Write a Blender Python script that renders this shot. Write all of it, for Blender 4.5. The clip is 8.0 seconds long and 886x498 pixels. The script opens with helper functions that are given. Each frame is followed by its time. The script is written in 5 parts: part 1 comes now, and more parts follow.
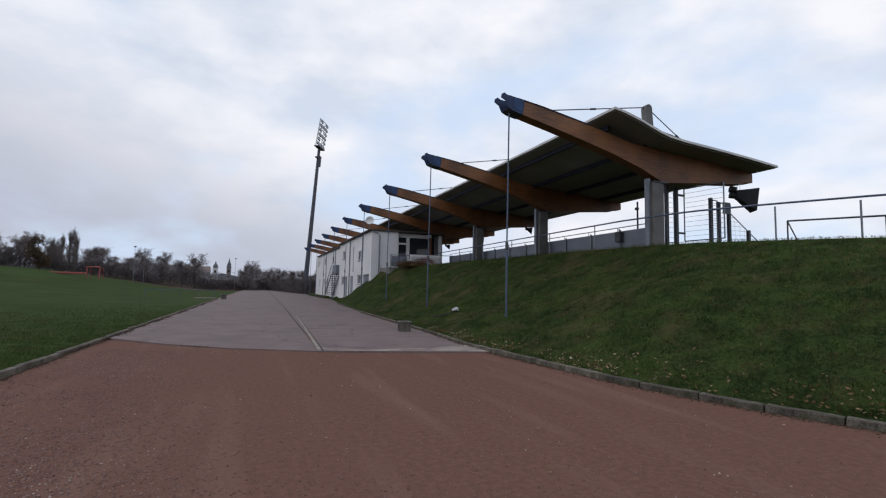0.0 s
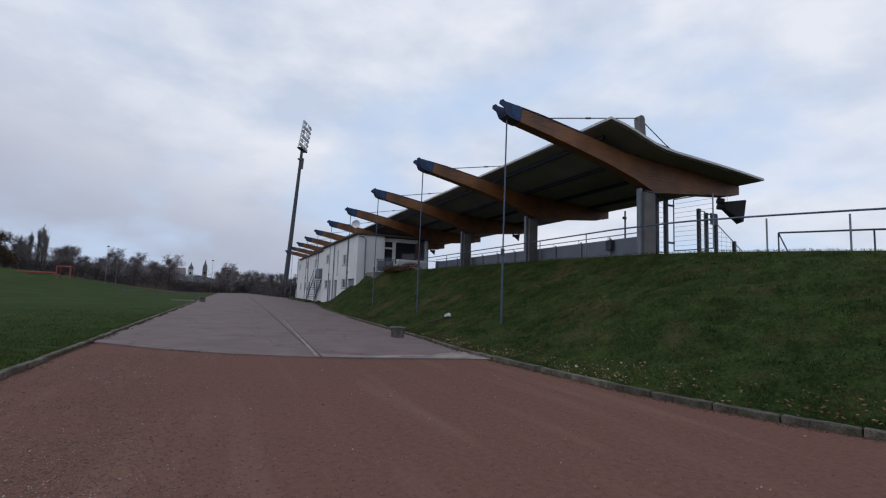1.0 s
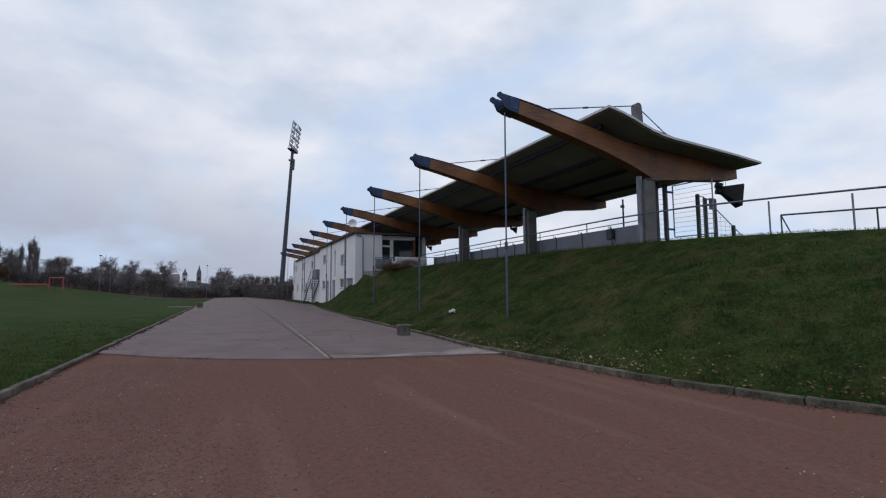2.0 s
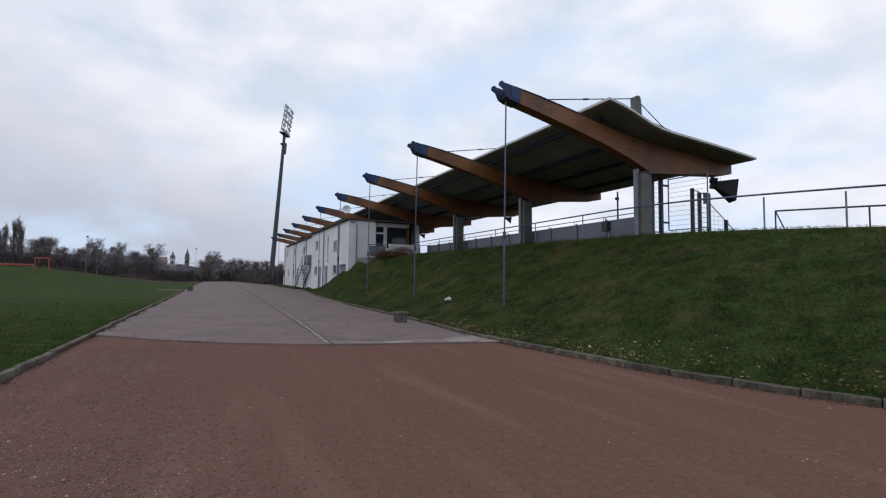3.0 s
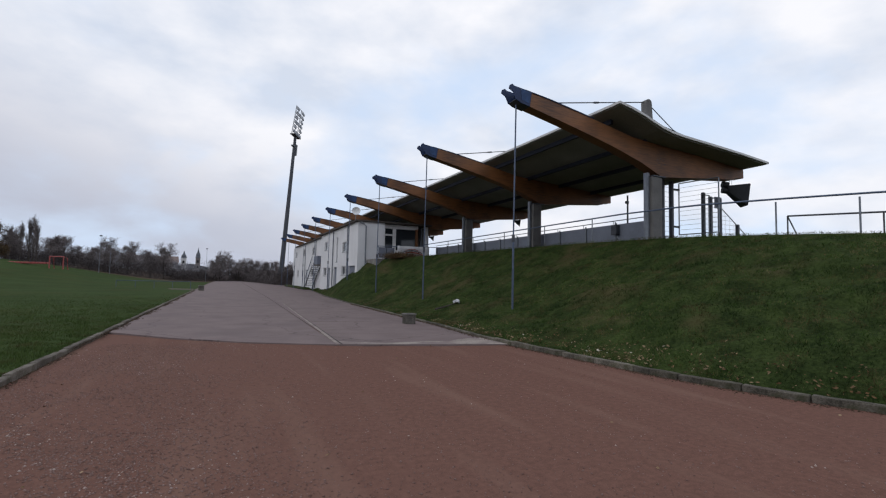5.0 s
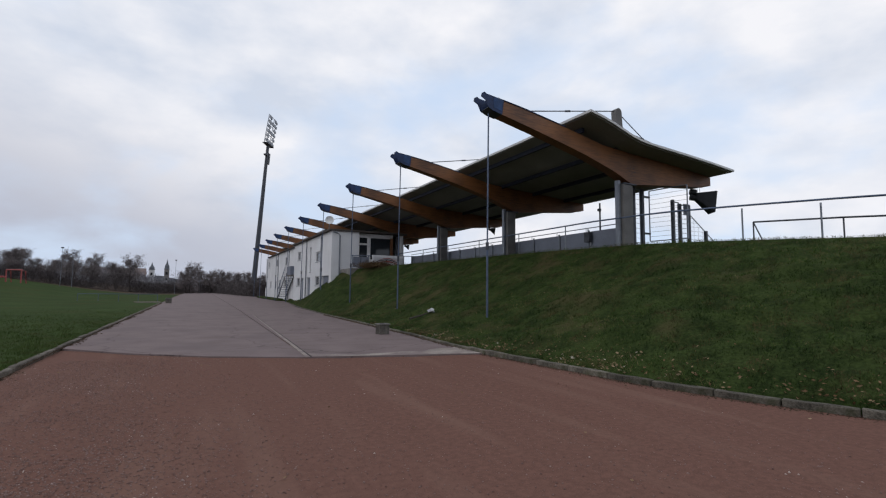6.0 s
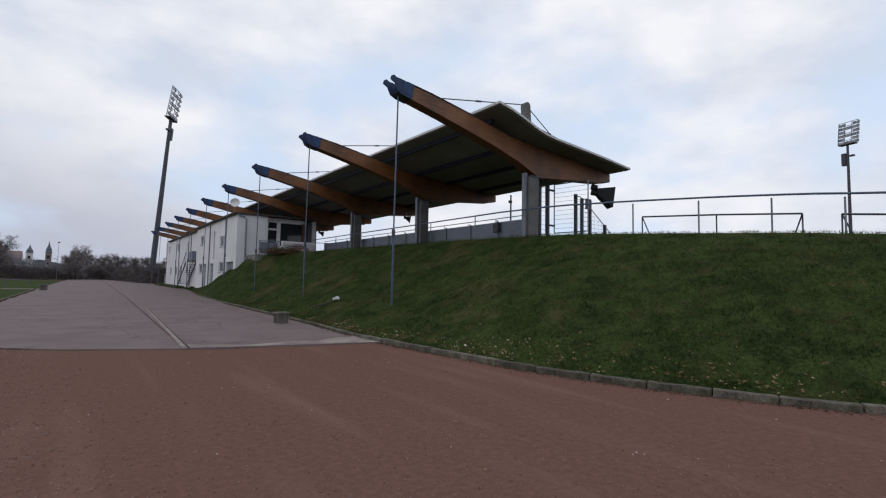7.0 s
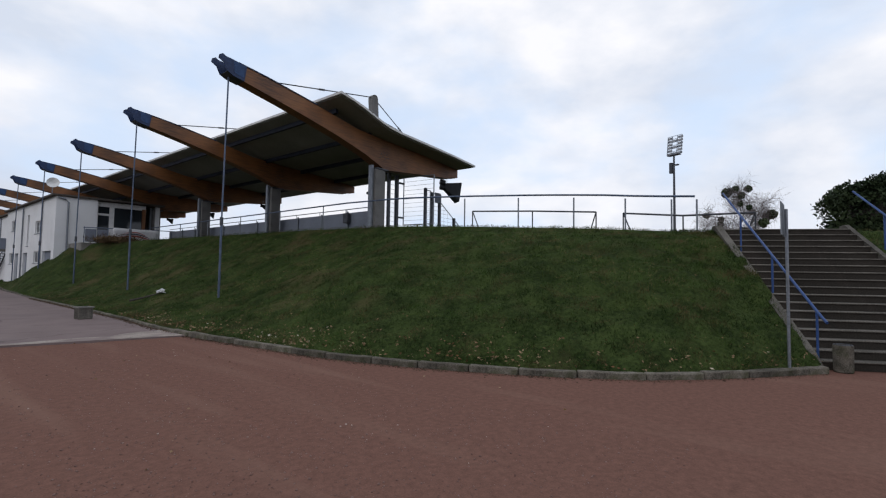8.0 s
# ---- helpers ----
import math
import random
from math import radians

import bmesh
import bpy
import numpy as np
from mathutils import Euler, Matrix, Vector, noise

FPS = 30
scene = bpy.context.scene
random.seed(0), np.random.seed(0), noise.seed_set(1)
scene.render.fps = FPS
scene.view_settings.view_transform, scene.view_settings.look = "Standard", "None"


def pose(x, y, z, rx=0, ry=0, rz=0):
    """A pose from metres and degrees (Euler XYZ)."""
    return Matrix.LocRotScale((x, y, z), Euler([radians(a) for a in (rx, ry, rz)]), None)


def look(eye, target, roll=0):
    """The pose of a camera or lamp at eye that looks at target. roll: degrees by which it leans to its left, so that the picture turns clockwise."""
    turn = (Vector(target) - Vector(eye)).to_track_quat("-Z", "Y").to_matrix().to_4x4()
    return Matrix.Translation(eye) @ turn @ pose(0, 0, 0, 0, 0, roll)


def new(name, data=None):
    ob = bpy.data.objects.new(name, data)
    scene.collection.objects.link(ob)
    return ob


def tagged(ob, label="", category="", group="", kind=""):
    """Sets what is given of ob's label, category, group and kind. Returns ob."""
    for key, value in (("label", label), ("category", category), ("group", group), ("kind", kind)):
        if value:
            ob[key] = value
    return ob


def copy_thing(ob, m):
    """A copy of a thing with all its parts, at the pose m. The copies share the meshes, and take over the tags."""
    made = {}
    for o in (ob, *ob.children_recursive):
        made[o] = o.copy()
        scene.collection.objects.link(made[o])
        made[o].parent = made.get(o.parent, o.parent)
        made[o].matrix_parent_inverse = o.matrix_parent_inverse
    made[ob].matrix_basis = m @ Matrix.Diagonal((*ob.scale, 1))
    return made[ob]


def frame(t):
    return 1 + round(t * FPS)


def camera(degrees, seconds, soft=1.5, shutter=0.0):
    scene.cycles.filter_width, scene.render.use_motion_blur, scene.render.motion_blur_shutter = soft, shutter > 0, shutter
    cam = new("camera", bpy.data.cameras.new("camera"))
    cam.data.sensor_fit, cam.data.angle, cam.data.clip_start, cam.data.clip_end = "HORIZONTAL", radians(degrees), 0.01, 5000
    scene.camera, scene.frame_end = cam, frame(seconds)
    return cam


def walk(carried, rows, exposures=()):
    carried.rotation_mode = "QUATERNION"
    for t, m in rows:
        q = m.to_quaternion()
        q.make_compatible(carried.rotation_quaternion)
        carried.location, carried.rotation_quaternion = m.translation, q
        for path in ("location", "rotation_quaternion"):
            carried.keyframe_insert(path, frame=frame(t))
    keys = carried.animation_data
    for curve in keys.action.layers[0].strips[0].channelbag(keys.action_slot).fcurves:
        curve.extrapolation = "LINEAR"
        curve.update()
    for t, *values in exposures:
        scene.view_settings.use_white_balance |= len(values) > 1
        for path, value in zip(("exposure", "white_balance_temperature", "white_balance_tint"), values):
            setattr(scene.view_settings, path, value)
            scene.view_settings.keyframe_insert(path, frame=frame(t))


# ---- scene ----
LENS = 86.05
cam = camera(LENS, 8.0, soft=1.2)
PATH = [
    (0.0, pose(-0.298, -0.166, 1.622, 94.78, -1.20, -21.38)),
    (0.5, pose(-0.552, 0.031, 1.619, 95.68, -0.98, -23.63)),
    (1.0, pose(-0.769, 0.182, 1.623, 95.49, -1.98, -23.89)),
    (1.5, pose(-0.904, 0.312, 1.630, 95.43, 0.32, -23.55)),
    (3.0, pose(-1.311, 0.473, 1.632, 93.55, -0.71, -25.66)),
    (3.5, pose(-1.457, 0.347, 1.636, 93.41, -1.39, -24.11)),
    (4.0, pose(-1.528, 0.249, 1.637, 93.53, -0.48, -22.95)),
    (4.5, pose(-1.426, 0.346, 1.632, 93.35, -1.06, -23.62)),
    (6.0, pose(-1.171, 0.559, 1.621, 94.93, -0.58, -27.46)),
    (6.5, pose(-0.920, 0.669, 1.606, 94.43, -0.57, -30.33)),
    (7.0, pose(-0.538, 0.513, 1.586, 93.77, -1.11, -36.91)),
    (7.5, pose(0.029, 0.034, 1.576, 93.53, -0.38, -43.46)),
    (8.0, pose(0.463, -0.831, 1.561, 93.02, -0.89, -50.87)),
]
walk(cam, PATH, exposures=[(0.0, -0.06, 6350, 10), (0.5, -0.17, 6150, 10), (1.5, -0.29, 6050, 10), (3.0, -0.05, 6300, 10), (4.5, -0.02, 6350, 10), (6.0, -0.10, 6400, 10), (6.6, -0.13, 6400, 10), (8.0, 0.0, 6400, 10)])

# ---------------------------------------------------------------- world, sun
world = bpy.data.worlds.new("overcast_sky")
scene.world = world
world.use_nodes = True
wn, wl = world.node_tree.nodes, world.node_tree.links
wn.clear()


def wnode(kind, **kw):
    n = wn.new(kind)
    for k, v in kw.items():
        n.inputs[k].default_value = v
    return n


w_out = wn.new("ShaderNodeOutputWorld")
w_bg = wn.new("ShaderNodeBackground")
w_sky = wn.new("ShaderNodeTexSky")
w_sky.sky_type = "NISHITA"
w_sky.sun_disc = False
w_sky.sun_elevation = radians(14)
w_sky.sun_rotation = radians(-95)
w_tc = wn.new("ShaderNodeTexCoord")
w_map = wn.new("ShaderNodeMapping")
w_map.inputs["Scale"].default_value = (1.0, 1.0, 2.0)
w_map.inputs["Location"].default_value = (0.35, 0.1, 0.2)
wl.new(w_tc.outputs["Generated"], w_map.inputs["Vector"])
# broken cloud deck: large masses, finer ragged edges
w_n1 = wnode("ShaderNodeTexNoise", Scale=2.2, Detail=6.0, Roughness=0.5, Distortion=0.2)
w_n2 = wnode("ShaderNodeTexNoise", Scale=4.2, Detail=5.0, Roughness=0.52)
wl.new(w_map.outputs["Vector"], w_n1.inputs["Vector"])
wl.new(w_map.outputs["Vector"], w_n2.inputs["Vector"])
w_cov = wn.new("ShaderNodeMapRange")
w_cov.interpolation_type = "SMOOTHSTEP"
w_cov.inputs["From Min"].default_value, w_cov.inputs["From Max"].default_value = 0.30, 0.52
wl.new(w_n1.outputs["Fac"], w_cov.inputs["Value"])
w_tone = wn.new("ShaderNodeValToRGB")
w_tone.color_ramp.elements[0].position, w_tone.color_ramp.elements[0].color = 0.36, (0.62, 0.67, 0.765, 1)
w_tone.color_ramp.elements[1].position, w_tone.color_ramp.elements[1].color = 0.64, (0.88, 0.875, 0.90, 1)
wl.new(w_n2.outputs["Fac"], w_tone.inputs["Fac"])
w_sep = wn.new("ShaderNodeSeparateXYZ")
wl.new(w_tc.outputs["Generated"], w_sep.inputs["Vector"])
# low cloud bank: grey-blue close to the horizon
w_low = wn.new("ShaderNodeMapRange")
w_low.interpolation_type = "SMOOTHSTEP"
w_low.inputs["From Min"].default_value, w_low.inputs["From Max"].default_value = 0.0, 0.34
# the deck is thicker to the west and thins out towards the east
w_east = wn.new("ShaderNodeMath")
w_east.operation = "MULTIPLY_ADD"
w_east.inputs[1].default_value = 0.30
wl.new(w_sep.outputs["X"], w_east.inputs[0])
wl.new(w_sep.outputs["Z"], w_east.inputs[2])
wl.new(w_east.outputs[0], w_low.inputs["Value"])
w_lowmix = wn.new("ShaderNodeMixRGB")
w_lowmix.inputs["Color1"].default_value = (0.47, 0.49, 0.57, 1)
wl.new(w_low.outputs["Result"], w_lowmix.inputs["Fac"])
wl.new(w_tone.outputs["Color"], w_lowmix.inputs["Color2"])
w_skymul = wn.new("ShaderNodeMixRGB")
w_skymul.blend_type = "MULTIPLY"
w_skymul.inputs["Fac"].default_value = 1.0
w_skymul.inputs["Color2"].default_value = (0.095, 0.095, 0.095, 1)
wl.new(w_sky.outputs["Color"], w_skymul.inputs["Color1"])
w_haze = wn.new("ShaderNodeMixRGB")
w_haze.inputs["Fac"].default_value = 0.88
w_haze.inputs["Color2"].default_value = (0.64, 0.76, 0.95, 1)
wl.new(w_skymul.outputs["Color"], w_haze.inputs["Color1"])
w_mix = wn.new("ShaderNodeMixRGB")
wl.new(w_cov.outputs["Result"], w_mix.inputs["Fac"])
wl.new(w_haze.outputs["Color"], w_mix.inputs["Color1"])
wl.new(w_lowmix.outputs["Color"], w_mix.inputs["Color2"])
wl.new(w_mix.outputs["Color"], w_bg.inputs["Color"])
w_bg.inputs["Strength"].default_value = 1.12
wl.new(w_bg.outputs["Background"], w_out.inputs["Surface"])

sun_data = bpy.data.lights.new("sun", "SUN")
sun_data.energy, sun_data.angle, sun_data.color = 0.38, radians(25), (1.0, 0.93, 0.85)
sun = new("sun", sun_data)
sun.matrix_world = look((-40, 0, 25), (0, 0, 0))


# ---------------------------------------------------------------- materials
def mat(name, base, dark=None, rough=0.8, scale=4.0, fine=40.0, bump=0.2, dist=0.01, metal=0.0, mix=0.5, spread=0.0, third=None, third_scale=0.4, third_cut=(0.5, 0.65), spec=0.3, streak=None, cracks=0.0):
    """A painted, mineral or metal surface: two colours in large stains and fine grain, with a little relief."""
    m = bpy.data.materials.new(name)
    m.use_nodes = True
    n, l = m.node_tree.nodes, m.node_tree.links
    b = n["Principled BSDF"]
    tc = n.new("ShaderNodeTexCoord")
    big, small = n.new("ShaderNodeTexNoise"), n.new("ShaderNodeTexNoise")
    big.inputs["Scale"].default_value, big.inputs["Detail"].default_value = scale, 5
    small.inputs["Scale"].default_value, small.inputs["Detail"].default_value = fine, 4
    for t in (big, small):
        l.new(tc.outputs["Object"], t.inputs["Vector"])
    add = n.new("ShaderNodeMath")
    add.operation = "ADD"
    l.new(big.outputs["Fac"], add.inputs[0])
    l.new(small.outputs["Fac"], add.inputs[1])
    ramp = n.new("ShaderNodeMapRange")
    ramp.inputs["From Min"].default_value, ramp.inputs["From Max"].default_value = 1.0 - mix * 0.45, 1.0 + mix * 0.45
    l.new(add.outputs[0], ramp.inputs["Value"])
    cm = n.new("ShaderNodeMixRGB")
    dark = dark or tuple(c * 0.72 for c in base)
    cm.inputs["Color1"].default_value, cm.inputs["Color2"].default_value = (*dark, 1), (*base, 1)
    l.new(ramp.outputs["Result"], cm.inputs["Fac"])
    last = cm.outputs["Color"]
    if third:
        tn = n.new("ShaderNodeTexNoise")
        tn.inputs["Scale"].default_value, tn.inputs["Detail"].default_value = third_scale, 6
        l.new(tc.outputs["Object"], tn.inputs["Vector"])
        if streak:
            sm = n.new("ShaderNodeMapping")
            sm.inputs["Scale"].default_value = streak
            sm.inputs["Rotation"].default_value = (0, 0, radians(12))
            l.new(tc.outputs["Object"], sm.inputs["Vector"])
            l.new(sm.outputs["Vector"], tn.inputs["Vector"])
        tr = n.new("ShaderNodeMapRange")
        tr.inputs["From Min"].default_value, tr.inputs["From Max"].default_value = third_cut
        l.new(tn.outputs["Fac"], tr.inputs["Value"])
        tm = n.new("ShaderNodeMixRGB")
        tm.inputs["Color2"].default_value = (*third, 1)
        l.new(tr.outputs["Result"], tm.inputs["Fac"])
        l.new(last, tm.inputs["Color1"])
        last = tm.outputs["Color"]
    if cracks:
        wob = n.new("ShaderNodeTexNoise")
        wob.inputs["Scale"].default_value, wob.inputs["Detail"].default_value = 0.9, 5
        l.new(tc.outputs["Object"], wob.inputs["Vector"])
        wm = n.new("ShaderNodeMixRGB")
        wm.blend_type = "ADD"
        wm.inputs["Fac"].default_value = 1.4
        l.new(tc.outputs["Object"], wm.inputs["Color1"])
        l.new(wob.outputs["Color"], wm.inputs["Color2"])
        vo = n.new("ShaderNodeTexVoronoi")
        vo.feature = "DISTANCE_TO_EDGE"
        vo.inputs["Scale"].default_value = cracks
        l.new(wm.outputs["Color"], vo.inputs["Vector"])
        vr = n.new("ShaderNodeMapRange")
        vr.inputs["From Max"].default_value, vr.inputs["To Min"].default_value, vr.inputs["To Max"].default_value = 0.010, 0.6, 0.0
        l.new(vo.outputs["Distance"], vr.inputs["Value"])
        vm = n.new("ShaderNodeMixRGB")
        vm.inputs["Color2"].default_value = (*(c * 0.35 for c in dark), 1)
        l.new(vr.outputs["Result"], vm.inputs["Fac"])
        l.new(last, vm.inputs["Color1"])
        last = vm.outputs["Color"]
    if spread:
        info = n.new("ShaderNodeObjectInfo")
        sr = n.new("ShaderNodeMapRange")
        sr.inputs["To Min"].default_value, sr.inputs["To Max"].default_value = 1 - spread, 1 + spread
        l.new(info.outputs["Random"], sr.inputs["Value"])
        hv = n.new("ShaderNodeHueSaturation")
        l.new(sr.outputs["Result"], hv.inputs["Value"])
        l.new(last, hv.inputs["Color"])
        last = hv.outputs["Color"]
    l.new(last, b.inputs["Base Color"])
    b.inputs["Roughness"].default_value, b.inputs["Metallic"].default_value = rough, metal
    b.inputs["Specular IOR Level"].default_value = spec
    if bump:
        bp = n.new("ShaderNodeBump")
        bp.inputs["Strength"].default_value, bp.inputs["Distance"].default_value = bump, dist
        l.new(add.outputs[0], bp.inputs["Height"])
        l.new(bp.outputs["Normal"], b.inputs["Normal"])
    return m


def leaf_mat(name, a, b_, rough=0.7, c=None, patch=None, each=0.4, clump=2.6, area=0.62):
    """Blades and leaves: colour varies from one island to the next."""
    m = bpy.data.materials.new(name)
    m.use_nodes = True
    n, l = m.node_tree.nodes, m.node_tree.links
    b = n["Principled BSDF"]
    g = n.new("ShaderNodeNewGeometry")
    tc = n.new("ShaderNodeTexCoord")
    tn = n.new("ShaderNodeTexNoise")
    tn.inputs["Scale"].default_value, tn.inputs["Detail"].default_value = 0.55, 4
    l.new(tc.outputs["Object"], tn.inputs["Vector"])
    ad = n.new("ShaderNodeMath")
    ad.operation = "MULTIPLY_ADD"
    ad.inputs[1].default_value = each
    l.new(g.outputs["Random Per Island"], ad.inputs[0])
    tn2 = n.new("ShaderNodeTexNoise")
    tn2.inputs["Scale"].default_value, tn2.inputs["Detail"].default_value = clump, 5
    l.new(tc.outputs["Object"], tn2.inputs["Vector"])
    both = n.new("ShaderNodeMath")
    both.operation = "ADD"
    l.new(tn.outputs["Fac"], both.inputs[0])
    l.new(tn2.outputs["Fac"], both.inputs[1])
    sc = n.new("ShaderNodeMapRange")
    sc.inputs["From Min"].default_value, sc.inputs["From Max"].default_value = 0.89, 1.13
    sc.inputs["To Max"].default_value = area
    l.new(both.outputs[0], sc.inputs["Value"])
    l.new(sc.outputs["Result"], ad.inputs[2])
    r = n.new("ShaderNodeValToRGB")
    r.color_ramp.elements[0].color, r.color_ramp.elements[1].color = (*a, 1), (*b_, 1)
    if c:
        e = r.color_ramp.elements.new(0.93)
        e.color = (*b_, 1)
        r.color_ramp.elements[-1].color = (*c, 1)
    l.new(ad.outputs[0], r.inputs["Fac"])
    last = r.outputs["Color"]
    if patch:
        pn = n.new("ShaderNodeTexNoise")
        pn.inputs["Scale"].default_value, pn.inputs["Detail"].default_value, pn.inputs["Roughness"].default_value = 1.3, 6, 0.72
        l.new(tc.outputs["Object"], pn.inputs["Vector"])
        pr = n.new("ShaderNodeMapRange")
        pr.inputs["From Min"].default_value, pr.inputs["From Max"].default_value, pr.inputs["To Max"].default_value = 0.50, 0.62, 0.78
        l.new(pn.outputs["Fac"], pr.inputs["Value"])
        pm = n.new("ShaderNodeMixRGB")
        pm.inputs["Color2"].default_value = (*patch, 1)
        l.new(pr.outputs["Result"], pm.inputs["Fac"])
        l.new(last, pm.inputs["Color1"])
        last = pm.outputs["Color"]
    l.new(last, b.inputs["Base Color"])
    b.inputs["Roughness"].default_value = rough
    b.inputs["Specular IOR Level"].default_value = 0.08
    return m


def glass_mat(name, tint=(0.02, 0.025, 0.03)):
    m = bpy.data.materials.new(name)
    m.use_nodes = True
    b = m.node_tree.nodes["Principled BSDF"]
    b.inputs["Base Color"].default_value = (*tint, 1)
    b.inputs["Roughness"].default_value = 0.05
    b.inputs["IOR"].default_value = 1.5
    return m


def wood_mat(name, base, dark):
    """Glued laminated timber: long grain, lamella lines, weather stains."""
    m = bpy.data.materials.new(name)
    m.use_nodes = True
    n, l = m.node_tree.nodes, m.node_tree.links
    b = n["Principled BSDF"]
    tc = n.new("ShaderNodeTexCoord")
    mp = n.new("ShaderNodeMapping")
    mp.inputs["Scale"].default_value = (0.8, 9, 14)
    l.new(tc.outputs["Object"], mp.inputs["Vector"])
    g = n.new("ShaderNodeTexNoise")
    g.inputs["Scale"].default_value, g.inputs["Detail"].default_value = 3.0, 6
    l.new(mp.outputs["Vector"], g.inputs["Vector"])
    st = n.new("ShaderNodeTexNoise")
    st.inputs["Scale"].default_value, st.inputs["Detail"].default_value = 0.7, 5
    l.new(tc.outputs["Object"], st.inputs["Vector"])
    ad = n.new("ShaderNodeMath")
    ad.operation = "ADD"
    l.new(g.outputs["Fac"], ad.inputs[0])
    l.new(st.outputs["Fac"], ad.inputs[1])
    mr = n.new("ShaderNodeMapRange")
    mr.inputs["From Min"].default_value, mr.inputs["From Max"].default_value = 0.75, 1.2
    l.new(ad.outputs[0], mr.inputs["Value"])
    cm = n.new("ShaderNodeMixRGB")
    cm.inputs["Color1"].default_value, cm.inputs["Color2"].default_value = (*dark, 1), (*base, 1)
    l.new(mr.outputs["Result"], cm.inputs["Fac"])
    l.new(cm.outputs["Color"], b.inputs["Base Color"])
    b.inputs["Roughness"].default_value = 0.55
    bp = n.new("ShaderNodeBump")
    bp.inputs["Strength"].default_value, bp.inputs["Distance"].default_value = 0.25, 0.004
    l.new(g.outputs["Fac"], bp.inputs["Height"])
    l.new(bp.outputs["Normal"], b.inputs["Normal"])
    return m


M_CINDER = mat("red_cinder", (0.180, 0.095, 0.073), (0.112, 0.060, 0.047), 0.95, 14.0, 75, 0.20, 0.004, mix=0.75, third=(0.198, 0.118, 0.090), third_scale=0.9, third_cut=(0.53, 0.85), spec=0.04, streak=(1.6, 0.16, 1.0))
M_ASPHALT = mat("old_asphalt", (0.196, 0.152, 0.147), (0.150, 0.115, 0.111), 0.9, 1.1, 60, 0.25, 0.004, third=(0.135, 0.106, 0.105), third_scale=0.45, third_cut=(0.5, 0.75), spec=0.15, cracks=0.33)
M_CONCRETE = mat("weathered_concrete", (0.21, 0.20, 0.185), (0.115, 0.108, 0.10), 0.9, 2.0, 45, 0.35, 0.006, spread=0.15)
M_CONC_LIGHT = mat("pale_concrete", (0.225, 0.205, 0.195), (0.14, 0.125, 0.12), 0.9, 1.2, 45, 0.3, 0.005)
M_APRON = mat("worn_apron_concrete", (0.33, 0.285, 0.25), (0.21, 0.175, 0.155), 0.9, 2.2, 45, 0.4, 0.006, third=(0.19, 0.15, 0.14), third_scale=1.6, third_cut=(0.48, 0.60), cracks=1.1)
M_COLUMN = mat("column_concrete", (0.17, 0.165, 0.16), (0.11, 0.107, 0.105), 0.85, 1.5, 30, 0.2, 0.004)
M_KERB = mat("kerb_stone", (0.158, 0.142, 0.118), (0.055, 0.050, 0.040), 0.92, 6.0, 50, 0.7, 0.010, spread=0.3, third=(0.052, 0.055, 0.026), third_scale=2.2, third_cut=(0.5, 0.66), spec=0.15)
M_EDGING = mat("edging_stone", (0.165, 0.146, 0.125), (0.075, 0.064, 0.052), 0.95, 6.0, 50, 0.7, 0.010, spread=0.25, third=(0.060, 0.060, 0.035), third_scale=2.2, third_cut=(0.54, 0.66), spec=0.1)
M_STEP = mat("old_step_concrete", (0.15, 0.138, 0.12), (0.055, 0.05, 0.042), 0.92, 1.5, 40, 0.5, 0.008, spread=0.2)
# riser tone: much darker and browner than the treads
M_RISER = mat("dark_riser", (0.042, 0.035, 0.029), (0.018, 0.016, 0.013), 0.95, 2.0, 40, 0.4, 0.008)
M_TURF = mat("bank_turf", (0.045, 0.064, 0.019), (0.014, 0.023, 0.007), 0.95, 1.6, 14, 0.9, 0.04, third=(0.076, 0.062, 0.030), third_scale=0.45, third_cut=(0.53, 0.72), spec=0.04)
M_FIELD = mat("pitch_turf", (0.044, 0.068, 0.020), (0.026, 0.043, 0.012), 0.95, 0.25, 14, 0.9, 0.03, third=(0.046, 0.050, 0.015), third_scale=0.15, third_cut=(0.5, 0.75), spec=0.04)
M_SOIL = mat("far_ground", (0.065, 0.068, 0.04), (0.04, 0.045, 0.025), 0.95, 0.05, 3, 0.3, 0.02, spec=0.04)
M_WHITE = mat("white_render", (0.72, 0.72, 0.73), (0.60, 0.60, 0.61), 0.85, 0.5, 30, 0.15, 0.004)
M_WHITEPAINT = mat("white_paint", (0.74, 0.74, 0.74), None, 0.5, 3, 40, 0.05, 0.002)
M_ROOFEDGE = mat("roof_edge_metal", (0.60, 0.61, 0.63), (0.45, 0.46, 0.48), 0.45, 0.8, 20, 0.05, 0.002, metal=0.3)
M_SOFFIT = mat("roof_soffit", (0.25, 0.245, 0.225), (0.17, 0.165, 0.15), 0.8, 0.6, 20, 0.15, 0.004)
M_BLUE = mat("blue_paint", (0.032, 0.080, 0.24), (0.02, 0.048, 0.145), 0.45, 3, 40, 0.1, 0.002)
M_NAVY = mat("navy_paint", (0.022, 0.045, 0.12), (0.014, 0.026, 0.07), 0.5, 3, 40, 0.1, 0.002)
M_PLATE = mat("faded_plate_blue", (0.030, 0.075, 0.195), (0.018, 0.042, 0.105), 0.55, 3, 40, 0.1, 0.002)
M_PURLIN = mat("dark_purlin_paint", (0.020, 0.026, 0.046), (0.013, 0.016, 0.028), 0.6, 3, 40, 0.1, 0.002)
M_FASCIA = mat("pale_fascia", (0.66, 0.66, 0.65), (0.52, 0.52, 0.515), 0.6, 1.5, 25, 0.08, 0.002)
